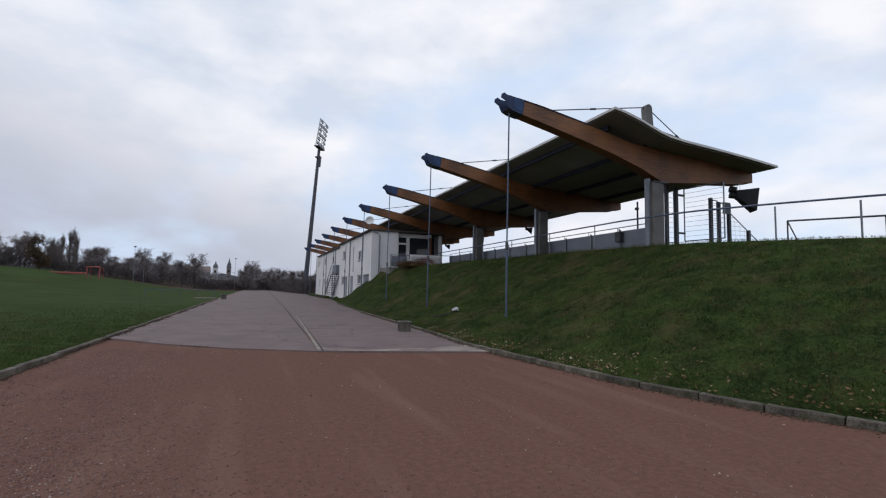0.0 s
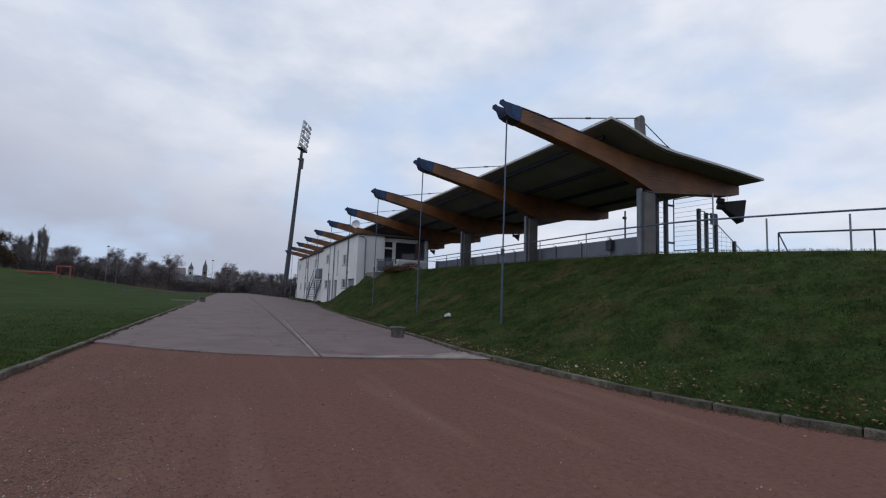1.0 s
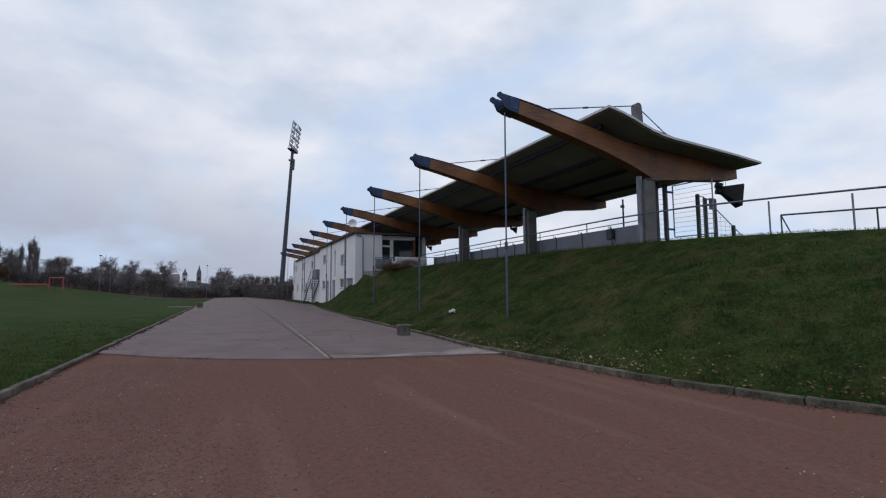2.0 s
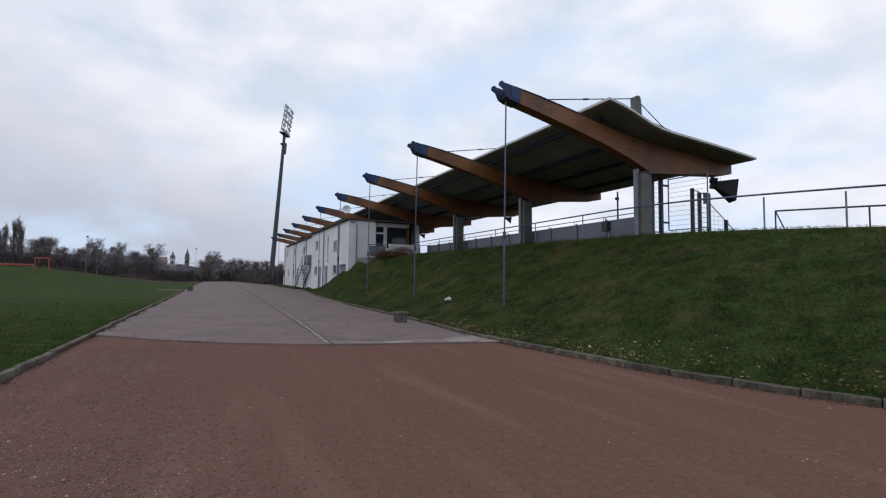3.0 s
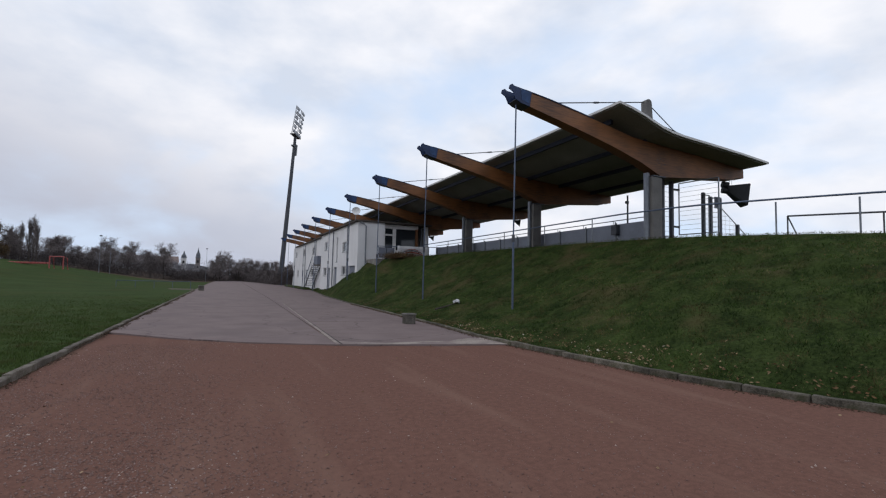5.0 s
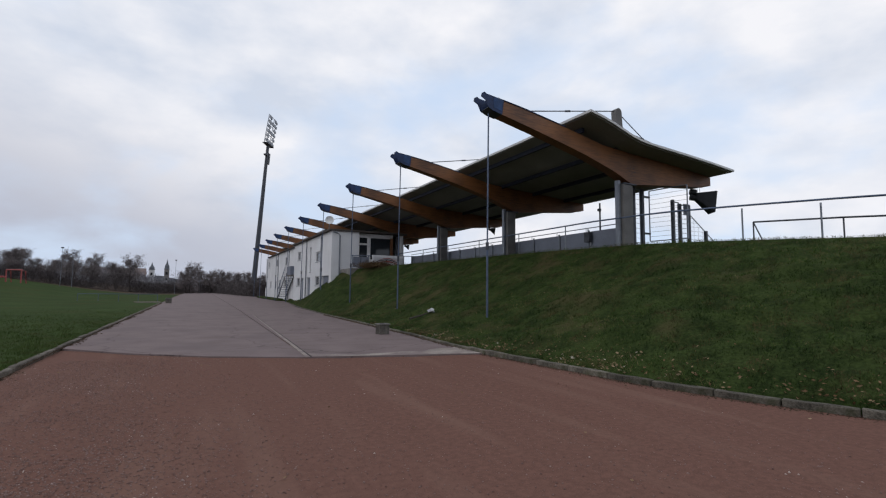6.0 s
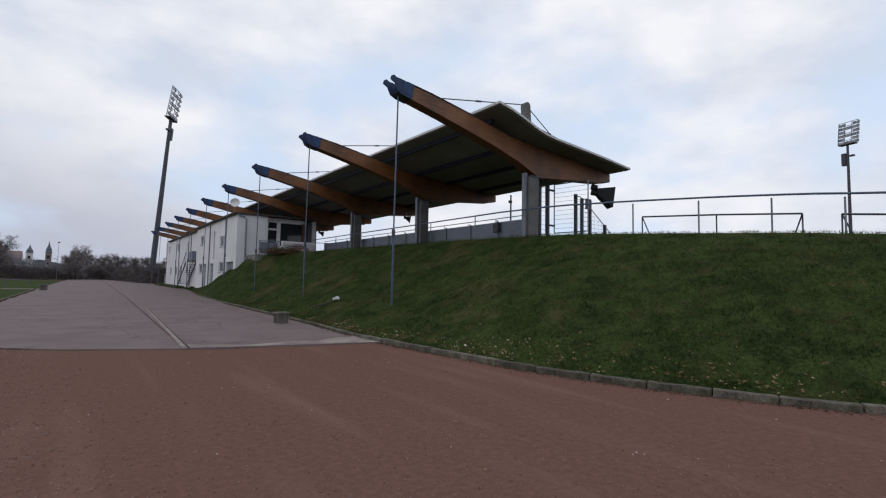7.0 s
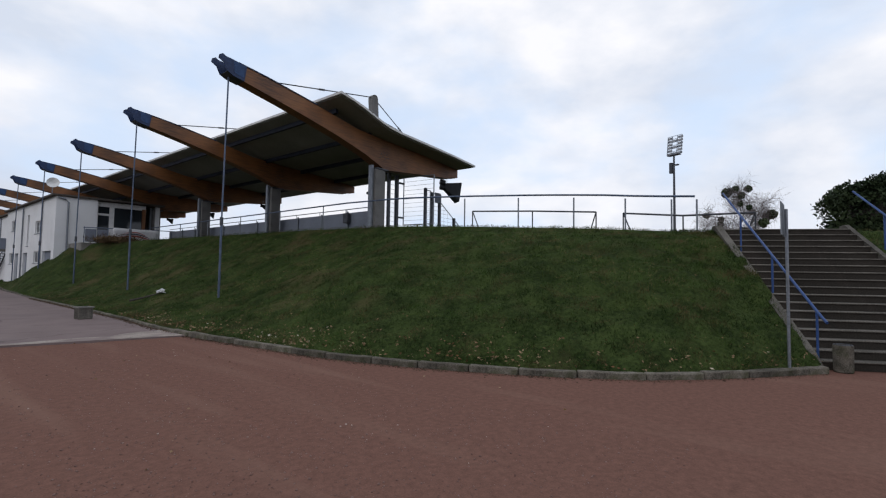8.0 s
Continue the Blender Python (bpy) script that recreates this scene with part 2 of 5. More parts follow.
M_BLUEGREY = mat("faded_blue_steel", (0.11, 0.145, 0.22), (0.07, 0.09, 0.135), 0.5, 4, 40, 0.1, 0.002, metal=0.2)
M_GALV = mat("galvanised_steel", (0.25, 0.27, 0.30), (0.16, 0.175, 0.20), 0.45, 5, 40, 0.1, 0.002, metal=0.6)
M_PANEL = mat("grey_blue_panel", (0.19, 0.21, 0.26), (0.145, 0.16, 0.20), 0.6, 0.8, 20, 0.08, 0.002)
M_DARK = mat("black_plastic", (0.022, 0.024, 0.028), (0.012, 0.013, 0.015), 0.6, 5, 40, 0.1, 0.002)
M_STEEL = mat("dark_steel", (0.09, 0.095, 0.11), (0.05, 0.053, 0.06), 0.5, 4, 40, 0.1, 0.002, metal=0.5)
M_GLASS = glass_mat("window_glass")
M_LENS = glass_mat("lamp_lens", (0.35, 0.36, 0.38))
M_WOOD = wood_mat("glulam", (0.225, 0.088, 0.026), (0.080, 0.031, 0.011))
M_RED = mat("red_paint", (0.36, 0.085, 0.08), (0.25, 0.06, 0.055), 0.5, 3, 30, 0.1, 0.002)
M_BARK = mat("bark", (0.085, 0.072, 0.062), (0.045, 0.038, 0.034), 0.95, 3, 25, 0.5, 0.02)
M_TWIG = mat("twigs", (0.21, 0.18, 0.175), (0.14, 0.12, 0.12), 0.95, 0.6, 10, 0.0)
# distance haze over the woods is mixed into this pale bluish-grey colour
M_HAZE_WOODS = leaf_mat("hazed_woods", (0.19, 0.19, 0.205), (0.31, 0.30, 0.315), 0.9)
M_BRICK = mat("far_brick", (0.20, 0.15, 0.135), (0.15, 0.11, 0.10), 0.9, 0.5, 5, 0.1, 0.01)
M_SLATE = mat("slate", (0.13, 0.14, 0.16), None, 0.7, 1, 10, 0.1, 0.01)
M_BLADE = leaf_mat("grass_blades", (0.009, 0.020, 0.006), (0.064, 0.108, 0.025), 0.8, (0.20, 0.16, 0.08), patch=(0.125, 0.090, 0.046), each=0.42, clump=4.5, area=0.66)
M_SOIL = leaf_mat("soil_crumbs", (0.030, 0.020, 0.014), (0.115, 0.080, 0.056), 0.95, (0.24, 0.18, 0.12), each=0.8, area=0.22)
M_BLADE2 = leaf_mat("pitch_blades", (0.036, 0.058, 0.015), (0.066, 0.100, 0.026), 0.7, patch=(0.072, 0.062, 0.026), each=0.5, clump=4.0, area=0.5)
M_LEAFLIT = leaf_mat("fallen_leaves", (0.12, 0.062, 0.028), (0.33, 0.24, 0.15), 0.8, (0.56, 0.52, 0.43))
M_EVERGREEN = leaf_mat("evergreen_leaves", (0.014, 0.024, 0.012), (0.045, 0.062, 0.028), 0.6)
M_SHRUB = leaf_mat("winter_shrub", (0.055, 0.048, 0.048), (0.125, 0.108, 0.105), 0.9)
M_DRY = leaf_mat("withered_leaves", (0.05, 0.034, 0.02), (0.13, 0.085, 0.045), 0.9)
M_PEBBLE = leaf_mat("gravel", (0.120, 0.070, 0.058), (0.245, 0.165, 0.145), 0.9, (0.44, 0.36, 0.32), each=0.86, area=0.16)
M_BANNER = mat("banner_cloth", (0.62, 0.62, 0.63), (0.5, 0.5, 0.52), 0.7, 1, 10, 0.1, 0.003)
M_BANNER_RED = mat("banner_red", (0.40, 0.12, 0.10), None, 0.7, 2, 10, 0.0)
M_BANNER_DARK = mat("banner_dark", (0.06, 0.07, 0.10), None, 0.7, 2, 10, 0.0)


# ---------------------------------------------------------------- building helpers
def mesh_from(name, verts, faces, material, smooth=False):
    me = bpy.data.meshes.new(name)
    me.from_pydata([tuple(v) for v in verts], [], [tuple(f) for f in faces])
    me.update()
    me.materials.append(material)
    if smooth:
        me.polygons.foreach_set("use_smooth", [True] * len(me.polygons))
    return me


def soup(name, verts, tris, material):
    """A large triangle mesh from arrays."""
    me = bpy.data.meshes.new(name)
    verts, tris = np.asarray(verts, np.float32), np.asarray(tris, np.int32)
    me.vertices.add(len(verts))
    me.vertices.foreach_set("co", verts.ravel())
    me.loops.add(tris.size)
    me.loops.foreach_set("vertex_index", tris.ravel())
    me.polygons.add(len(tris))
    me.polygons.foreach_set("loop_start", np.arange(0, tris.size, 3, dtype=np.int32))
    me.polygons.foreach_set("loop_total", np.full(len(tris), 3, np.int32))
    me.update()
    me.validate()
    me.materials.append(material)
    return me


def thing(name, at=(0, 0, 0), label="", category="", group="", kind="", rz=0.0):
    e = new(name)
    e.matrix_world = pose(*at, 0, 0, rz)
    return tagged(e, label, category, group, kind)


def part(name, bm, material, parent, label="", smooth=False):
    """One mesh object under a thing or under a part; its coordinates are the parent's."""
    me = bpy.data.meshes.new(name)
    bm.to_mesh(me)
    bm.free()
    me.materials.append(material)
    if smooth:
        me.polygons.foreach_set("use_smooth", [True] * len(me.polygons))
    ob = new(name, me)
    ob.parent = parent
    return tagged(ob, label)


def solo(name, bm, material, label, category, group="", kind="", smooth=False):
    """One mesh as a thing of its own."""
    me = bpy.data.meshes.new(name)
    bm.to_mesh(me)
    bm.free()
    me.materials.append(material)
    if smooth:
        me.polygons.foreach_set("use_smooth", [True] * len(me.polygons))
    return tagged(new(name, me), label, category, group, kind)


def box(bm, lo, hi, bevel=0.0):
    """An axis-aligned block, its edges bevelled."""
    v = [bm.verts.new((x, y, z)) for x in (lo[0], hi[0]) for y in (lo[1], hi[1]) for z in (lo[2], hi[2])]
    fs = [bm.faces.new([v[i] for i in f]) for f in ((0, 1, 3, 2), (4, 6, 7, 5), (0, 4, 5, 1), (2, 3, 7, 6), (0, 2, 6, 4), (1, 5, 7, 3))]
    if bevel:
        es = list({e for f in fs for e in f.edges})
        bmesh.ops.bevel(bm, geom=es, offset=bevel, segments=1, affect="EDGES")
    return bm


def tube(bm, pts, r, sides=8, r_end=None):
    """A round bar along points."""
    pts = [Vector(p) for p in pts]
    rings = []
    for i, p in enumerate(pts):
        d = (pts[min(i + 1, len(pts) - 1)] - pts[max(i - 1, 0)]).normalized()
        a = d.orthogonal().normalized() if abs(d.z) < 0.95 else Vector((1, 0, 0))
        a = (a - d * a.dot(d)).normalized()
        b = d.cross(a)
        rr = r if r_end is None else r + (r_end - r) * i / (len(pts) - 1)
        rings.append([bm.verts.new(p + (a * math.cos(2 * math.pi * k / sides) + b * math.sin(2 * math.pi * k / sides)) * rr) for k in range(sides)])
    for q, w in zip(rings, rings[1:]):
        for k in range(sides):
            bm.faces.new((q[k], q[(k + 1) % sides], w[(k + 1) % sides], w[k]))
    bm.faces.new(rings[0][::-1])
    bm.faces.new(rings[-1])
    return bm


def prism(bm, outline, y0, y1):
    """An outline in x and z, drawn out from y0 to y1."""
    a = [bm.verts.new((x, y0, z)) for x, z in outline]
    b = [bm.verts.new((x, y1, z)) for x, z in outline]
    n = len(a)
    for i in range(n):
        bm.faces.new((a[i], a[(i + 1) % n], b[(i + 1) % n], b[i]))
    fa = bm.faces.new(a[::-1])
    fb = bm.faces.new(b)
    bmesh.ops.triangulate(bm, faces=[fa, fb])
    bmesh.ops.recalc_face_normals(bm, faces=bm.faces[:])
    return bm


def nb():
    return bmesh.new()


# ---------------------------------------------------------------- ground, field, track, road
def smooth01(v):
    v = np.clip(v, 0, 1)
    return v * v * (3 - 2 * v)


def grid_mesh(name, xs, ys, zfun, material):
    X, Y = np.meshgrid(xs, ys)
    Z = zfun(X, Y)
    v = np.stack([X.ravel(), Y.ravel(), Z.ravel()], 1)
    nx = len(xs)
    f = [(j * nx + i, j * nx + i + 1, (j + 1) * nx + i + 1, (j + 1) * nx + i) for j in range(len(ys) - 1) for i in range(nx - 1)]
    return mesh_from(name, v, f, material, True)


def field_z(X, Y):
    far = smooth01((np.hypot(X, Y) - 35) / 75) * smooth01((-X - 8) / 38)
    return 0.05 + 4.1 * far + 0.012 * np.sin(X * 1.9 + np.sin(Y * 0.7)) * np.sin(Y * 1.3)


def ground_z(X, Y):
    r = np.hypot(X, Y)
    far = smooth01((r - 35) / 75) * smooth01((-X - 8) / 38) * (1 - smooth01((r - 260) / 200))
    return -0.12 + 4.0 * far


def spaced(lo, hi, near, n):
    s = np.linspace(-1, 1, n)
    s = np.sign(s) * np.abs(s) ** 3
    return np.unique(np.concatenate([np.where(s < 0, near + s * (near - lo), near + s * (hi - near)), []]))


tagged(new("ground", grid_mesh("ground", spaced(-2500, 2500, 0, 81), spaced(-2500, 3500, 30, 81), ground_z, M_SOIL)), "rough winter ground reaching the horizon", "ground", kind="structure")
KERB_X = -4.2
tagged(new("sports_field", grid_mesh("sports_field", np.concatenate([np.linspace(-110, -12, 50), np.linspace(-10.5, KERB_X, 12)]), np.linspace(-25, 118, 120), field_z, M_FIELD)), "mown green sports field of short winter grass", "field", kind="structure")


def flat(name, poly, z, material, label, category, thick=0.0):
    bm = nb()
    top = [bm.verts.new((x, y, z)) for x, y in poly]
    fs = [bm.faces.new(top)]
    if thick:
        low = [bm.verts.new((x, y, z - thick)) for x, y in poly]
        n = len(poly)
        for i in range(n):
            bm.faces.new((top[i], low[i], low[(i + 1) % n], top[(i + 1) % n]))
    bmesh.ops.triangulate(bm, faces=fs)
    bmesh.ops.recalc_face_normals(bm, faces=bm.faces[:])
    return solo(name, bm, material, label, category, kind="structure")


def cinder_z(X, Y):
    return 0.012 * np.sin(X * 0.8 + 0.6 * np.sin(Y * 0.5)) * np.sin(Y * 0.45 + 0.7) - 0.004 - 0.02 * smooth01((-X - 3.4) / 0.8) - 0.012 * np.exp(-((X - 0.9 - 0.09 * Y) / 0.22) ** 2) - 0.010 * np.exp(-((X - 2.5 - 0.10 * Y) / 0.25) ** 2)


tagged(new("cinder_track", grid_mesh("cinder_track", np.linspace(KERB_X + 0.02, 30, 150), np.linspace(-40, 17, 160), cinder_z, M_CINDER)), "reddish-brown cinder track strewn with fine gravel", "track", kind="structure")
EDGE = [(5.36, 10.95), (3.3, 11.45), (1.25, 12.0), (-0.8, 13.0), (-2.5, 14.3), (-4.12, 16.0)]
flat("road", [EDGE[0], EDGE[1], EDGE[2], (1.72, 38.0), (2.2, 90), (3.5, 240), (14, 240), (9.2, 66), (8.0, 55), (6.5, 42), (6.0, 30), (5.66, 18)], 0.030, M_ASPHALT, "worn greyish asphalt road beside the grass bank", "road", 0.06)
flat("road_west", [(1.21, 12.03), EDGE[3], EDGE[4], EDGE[5], (-4.10, 57), (-9, 60), (-9, 66), (-4.3, 80), (-3.0, 240), (3.46, 240), (2.15, 90), (1.67, 38.0)], 0.026, M_ASPHALT, "worn purplish-grey asphalt road beside the field", "road", 0.06)
# pale concrete seam along the road and the broken apron at its start
flat("seam", [(1.19, 12.035), (1.29, 11.995), (1.585, 20.2), (1.96, 31), (1.93, 31), (1.52, 20.2)], 0.036, M_APRON, "pale concrete seam in the asphalt", "road seam", 0.03)
flat("seam_crack", [(1.295, 12.0), (1.33, 11.99), (1.61, 20.2), (1.985, 31), (1.965, 31), (1.59, 20.2)], 0.0335, M_RISER, "dark open joint beside the concrete seam", "road seam", 0.02)
APRON = [(1.36, 0.55), (1.9, 0.42), (2.5, 0.30), (3.1, 0.44), (3.6, 0.62), (4.1, 0.55), (4.5, 0.95), (4.9, 1.30), (5.2, 1.05), (5.36, 1.5)]
bm = nb()
edge_y = lambda x: float(np.interp(x, [q[0] for q in EDGE[2::-1]], [q[1] for q in EDGE[2::-1]])) + 0.006
cols = [[bm.verts.new((x, edge_y(x) + (w * random.uniform(0.9, 1.1) if k else 0.0), z)) for k in (0, 1) for z in (0.012, 0.036)] for x, w in APRON]
for p, q in zip(cols, cols[1:]):
    for i, j in ((0, 1), (1, 3), (3, 2)):
        bm.faces.new((p[i], q[i], q[j], p[j]))
bmesh.ops.recalc_face_normals(bm, faces=bm.faces[:])
solo("apron", bm, M_APRON, "pale cracked concrete apron at the road's start", "apron", kind="structure")
flat("side_path", [(-4.4, 57.4), (-4.4, 59.6), (-6.9, 59.8), (-6.4, 57.7)], 0.075, M_ASPHALT, "pale worn side path across the field", "path", 0.2)

# ---------------------------------------------------------------- the grass bank
STAIR_A = Vector((11.12, -0.62, 0.0))
A_UP = Vector((math.cos(radians(28)), math.sin(radians(28)), 0))
A_SIDE = Vector((A_UP.y, -A_UP.x, 0))
STEPS, RISE, GOING, STAIR_W = 18, 0.158, 0.236, 2.85
STAIR_TOP = STEPS * RISE
S_TL = STAIR_A + A_UP * (STEPS * GOING)
S_BR = STAIR_A + A_SIDE * STAIR_W
S_TR = S_TL + A_SIDE * STAIR_W

BANK = [  # foot x, y; crest x, y, height
    (8.9, 66, 9.7, 66, 0.30), (8.1, 56, 9.3, 56, 0.5), (7.4, 49, 9.6, 49, 1.1), (6.75, 42, 9.5, 42, 2.7), (6.45, 37, 9.6, 37, 3.15),
    (6.2, 33, 11.4, 33, 3.4), (5.95, 24, 13.1, 24, 3.55), (5.75, 16, 13.6, 16, 3.52), (5.52, 11.4, 14.0, 12, 3.46),
    (5.76, 8.5, 14.4, 9.5, 3.36), (6.02, 6.3, 14.9, 7, 3.24), (6.70, 4.2, 15.1, 5, 3.12), (7.40, 2.7, 15.15, 3.3, 2.98),
    (8.25, 1.35, 15.05, 2.3, 2.90), (9.3, 0.42, 14.95, 1.9, 2.86), (10.88, -0.70, S_TL.x, S_TL.y, STAIR_TOP)]


def bank_curves(rows, n):
    a = np.array(rows, float)
    d = np.concatenate([[0], np.cumsum(np.hypot(*np.diff(a[:, :2], axis=0).T) + np.hypot(*np.diff(a[:, 2:4], axis=0).T))])
    u = np.linspace(0, d[-1], n)
    # smooth curve through the rows
    out = np.zeros((n, 5))
    for k in range(5):
        m = np.gradient(a[:, k], d)
        i = np.clip(np.searchsorted(d, u) - 1, 0, len(d) - 2)
        h = d[i + 1] - d[i]
        t = (u - d[i]) / h
        out[:, k] = (2 * t**3 - 3 * t**2 + 1) * a[i, k] + (t**3 - 2 * t**2 + t) * h * m[i] + (-2 * t**3 + 3 * t**2) * a[i + 1, k] + (t**3 - t**2) * h * m[i + 1]
    return out


def bank_profile(s):
    """Rise of the slope from foot (0) to crest (1), rounded at the top."""
    s = np.asarray(s, float)
    return np.clip(0.01 + 0.96 * s + 0.045 * np.sin(np.pi * s), 0, 1.0)


def bank_point(c, s):
    x = c[..., 0] + (c[..., 2] - c[..., 0]) * s
    y = c[..., 1] + (c[..., 3] - c[..., 1]) * s
    fade = np.sin(np.pi * np.clip(s, 0, 1)) ** 0.5
    # the slope is hollow beside the road and straight at the bend
    hollow = 1.0 + 0.42 * smooth01((c[..., 1] - 8.5) / 5.0) * (1 - smooth01((c[..., 1] - 30) / 11.0))
    lump = 0.08 * np.sin(x * 1.7 + 1.3 * np.sin(y * 0.9)) * np.sin(y * 1.45 + x * 0.4) + 0.05 * np.sin(x * 4.1 + y * 2.3) * np.sin(y * 3.7 - x) + 0.03 * np.sin(x * 8.3 - y * 3.1) * np.sin(y * 7.9 + x * 2) + 0.016 * np.sin(x * 17.1 + 2 * np.sin(y * 5)) * np.sin(y * 15.3 + x * 6)
    return x, y, c[..., 4] * bank_profile(np.clip(s, 0, None) ** hollow) + lump * fade + 0.05


def bank_mesh(name, rows, n, m, back):
    c = bank_curves(rows, n)
    s = np.concatenate([np.linspace(0, 1, m), [1.04, 1.15, 1.4]])
    V = np.zeros((n, len(s) + 3, 3))
    x, y, z = bank_point(c, np.zeros(n))
    V[:, 0] = np.stack([x, y, z - 0.3], 1)
    for j, q in enumerate(s, 1):
        x, y, z = bank_point(c, np.full(n, min(q, 1.0)))
        if q > 1:
            x, y = x + (c[:, 2] - c[:, 0]) * (q - 1), y + (c[:, 3] - c[:, 1]) * (q - 1)
        V[:, j] = np.stack([x, y, z], 1)
    V[:, -2] = np.stack([np.maximum(V[:, -3, 0], back), V[:, -3, 1], V[:, -3, 2]], 1)
    V[:, -1] = np.stack([np.full(n, back + 9.0), V[:, -3, 1], np.full(n, -0.1)], 1)
    w = V.shape[1]
    f = [(i * w + j, (i + 1) * w + j, (i + 1) * w + j + 1, i * w + j + 1) for i in range(n - 1) for j in range(w - 1)]
    return mesh_from(name, V.reshape(-1, 3), f, M_TURF, True), c


bank_me, BANK_C = bank_mesh("grass_bank", BANK, 420, 84, 26)
tagged(new("grass_bank", bank_me), "steep bank of rough wet grass with fallen leaves", "bank", kind="structure")
BANK2 = [(S_BR.x, S_BR.y, S_TR.x, S_TR.y, STAIR_TOP)]
for k in range(1, 6):
    q, w = S_BR + A_SIDE * 2.2 * k, S_TR + A_SIDE * 2.2 * k
    BANK2.append((q.x, q.y, w.x, w.y, STAIR_TOP))
bank2_me, BANK2_C = bank_mesh("grass_bank_south", BANK2, 40, 24, 30)
tagged(new("grass_bank_south", bank2_me), "grass slope beyond the concrete stairs", "bank", kind="structure")
flat("landing", [(p.x, p.y) for p in (S_TL + A_UP * 0.02, S_TL + A_UP * 6, S_TR + A_UP * 6, S_TR + A_UP * 0.02)], STAIR_TOP + 0.002, M_CONCRETE, "concrete landing at the top of the stairs", "landing", 0.3)

# ---------------------------------------------------------------- concrete stairs
stairs = thing("stairs", STAIR_A, "broad flight of old concrete steps up the bank", "stairs", kind="structure", rz=28)
step_me = None
for k in range(STEPS):
    if step_me is None:
        bm = nb()
        box(bm, (-0.03, -STAIR_W, -0.032), (GOING + 0.06, 0, 0), 0.012)
        step_me = bpy.data.meshes.new("tread")
        bm.to_mesh(step_me)
        bm.free()
        step_me.materials.append(M_STEP)
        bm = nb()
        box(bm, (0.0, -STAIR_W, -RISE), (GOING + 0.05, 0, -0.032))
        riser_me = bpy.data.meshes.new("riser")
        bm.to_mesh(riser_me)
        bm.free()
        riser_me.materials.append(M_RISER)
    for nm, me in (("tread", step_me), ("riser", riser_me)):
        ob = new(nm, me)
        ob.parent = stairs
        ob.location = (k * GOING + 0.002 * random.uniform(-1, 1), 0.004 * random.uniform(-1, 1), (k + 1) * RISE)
for nm, y in (("stringer", 0.0), ("stringer", -STAIR_W - 0.11)):
    bm = nb()
    y1 = y + 0.17 if y == 0 else y + 0.11
    prism(bm, [(-0.2, -0.1), (-0.2, 0.10), (0.0, 0.29), (STEPS * GOING, STAIR_TOP + 0.12), (STEPS * GOING + 0.2, STAIR_TOP + 0.10), (STEPS * GOING + 0.2, STAIR_TOP - 0.5)], y, y1)
    part(nm, bm, M_STEP, stairs, "weathered concrete side cheek")


def stair_rail(y, label):
    """A blue handrail down one side of the stairs, on three posts."""
    t = thing("stair_handrail", STAIR_A, label, "handrail", "stair handrails", rz=28)
    sl = STAIR_TOP / (STEPS * GOING)
    bm = nb()
    tube(bm, [(-0.15, y, 0.82), (0.12, y, 0.12 * sl + 0.90), (STEPS * GOING + 0.15, y, (STEPS * GOING + 0.15) * sl + 0.90)], 0.024, 8)
    part("handrail_bar", bm, M_BLUE, t)
    for x in (0.15, 1.75, 3.3):
        bm = nb()
        tube(bm, [(x, y, x * sl - 0.05), (x, y, x * sl + 0.89)], 0.022, 8)
        part("post", bm, M_BLUE, t)
    return t


stair_rail(-0.10, "blue tubular handrail beside the concrete steps")
stair_rail(-STAIR_W - 0.3, "blue tubular handrail beside the hedge")

# ---------------------------------------------------------------- grandstand
Y0, BAY, BEAMS = 14.72, 8.37, 10
ROOF = [(11.68, 8.42), (12.3, 8.30), (12.9, 8.14), (13.4, 7.97), (13.9, 7.81), (14.4, 7.70), (15.0, 7.63), (15.9, 7.57), (17.2, 7.49), (18.8, 7.37), (20.42, 7.22)]
ROOF_Y0, ROOF_Y1 = 13.40, Y0 + BAY * (BEAMS - 1) + 1.3

roof = thing("grandstand_roof", (0, 0, 0), "swept grandstand roof with pale metal edge and dark soffit", "roof")
bm = nb()
prism(bm, ROOF + [(x, z - 0.07) for x, z in ROOF[::-1]], ROOF_Y0, ROOF_Y1)
part("roof_sheet", bm, M_ROOFEDGE, roof, "pale grey metal roof covering")
inner = [(x + (0.05 if i == 0 else (-0.06 if i == len(ROOF) - 1 else 0)), z) for i, (x, z) in enumerate(ROOF)]
bm = nb()
prism(bm, [(x, z - 0.072) for x, z in inner] + [(x, z - 0.115) for x, z in inner[::-1]], ROOF_Y0 + 0.06, ROOF_Y1 - 0.06)
part("soffit", bm, M_SOFFIT, roof, "dark boarded soffit")
for y0, y1 in ((ROOF_Y0 - 0.03, ROOF_Y0 - 0.002), (ROOF_Y1 + 0.002, ROOF_Y1 + 0.03)):
    bm = nb()
    prism(bm, [(x, z + 0.015) for x, z in ROOF] + [(x, z - 0.075) for x, z in ROOF[::-1]], y0, y1)
    part("gable_fascia", bm, M_FASCIA, roof, "pale painted fascia board")
for x0, x1, z in ((ROOF[0][0] - 0.03, ROOF[0][0] - 0.002, ROOF[0][1]), (ROOF[-1][0] + 0.002, ROOF[-1][0] + 0.03, ROOF[-1][1])):
    bm = nb()
    box(bm, (x0, ROOF_Y0 - 0.03, z - 0.08), (x1, ROOF_Y1 + 0.03, z + 0.015))
    part("eave_fascia", bm, M_FASCIA, roof, "pale painted fascia board")
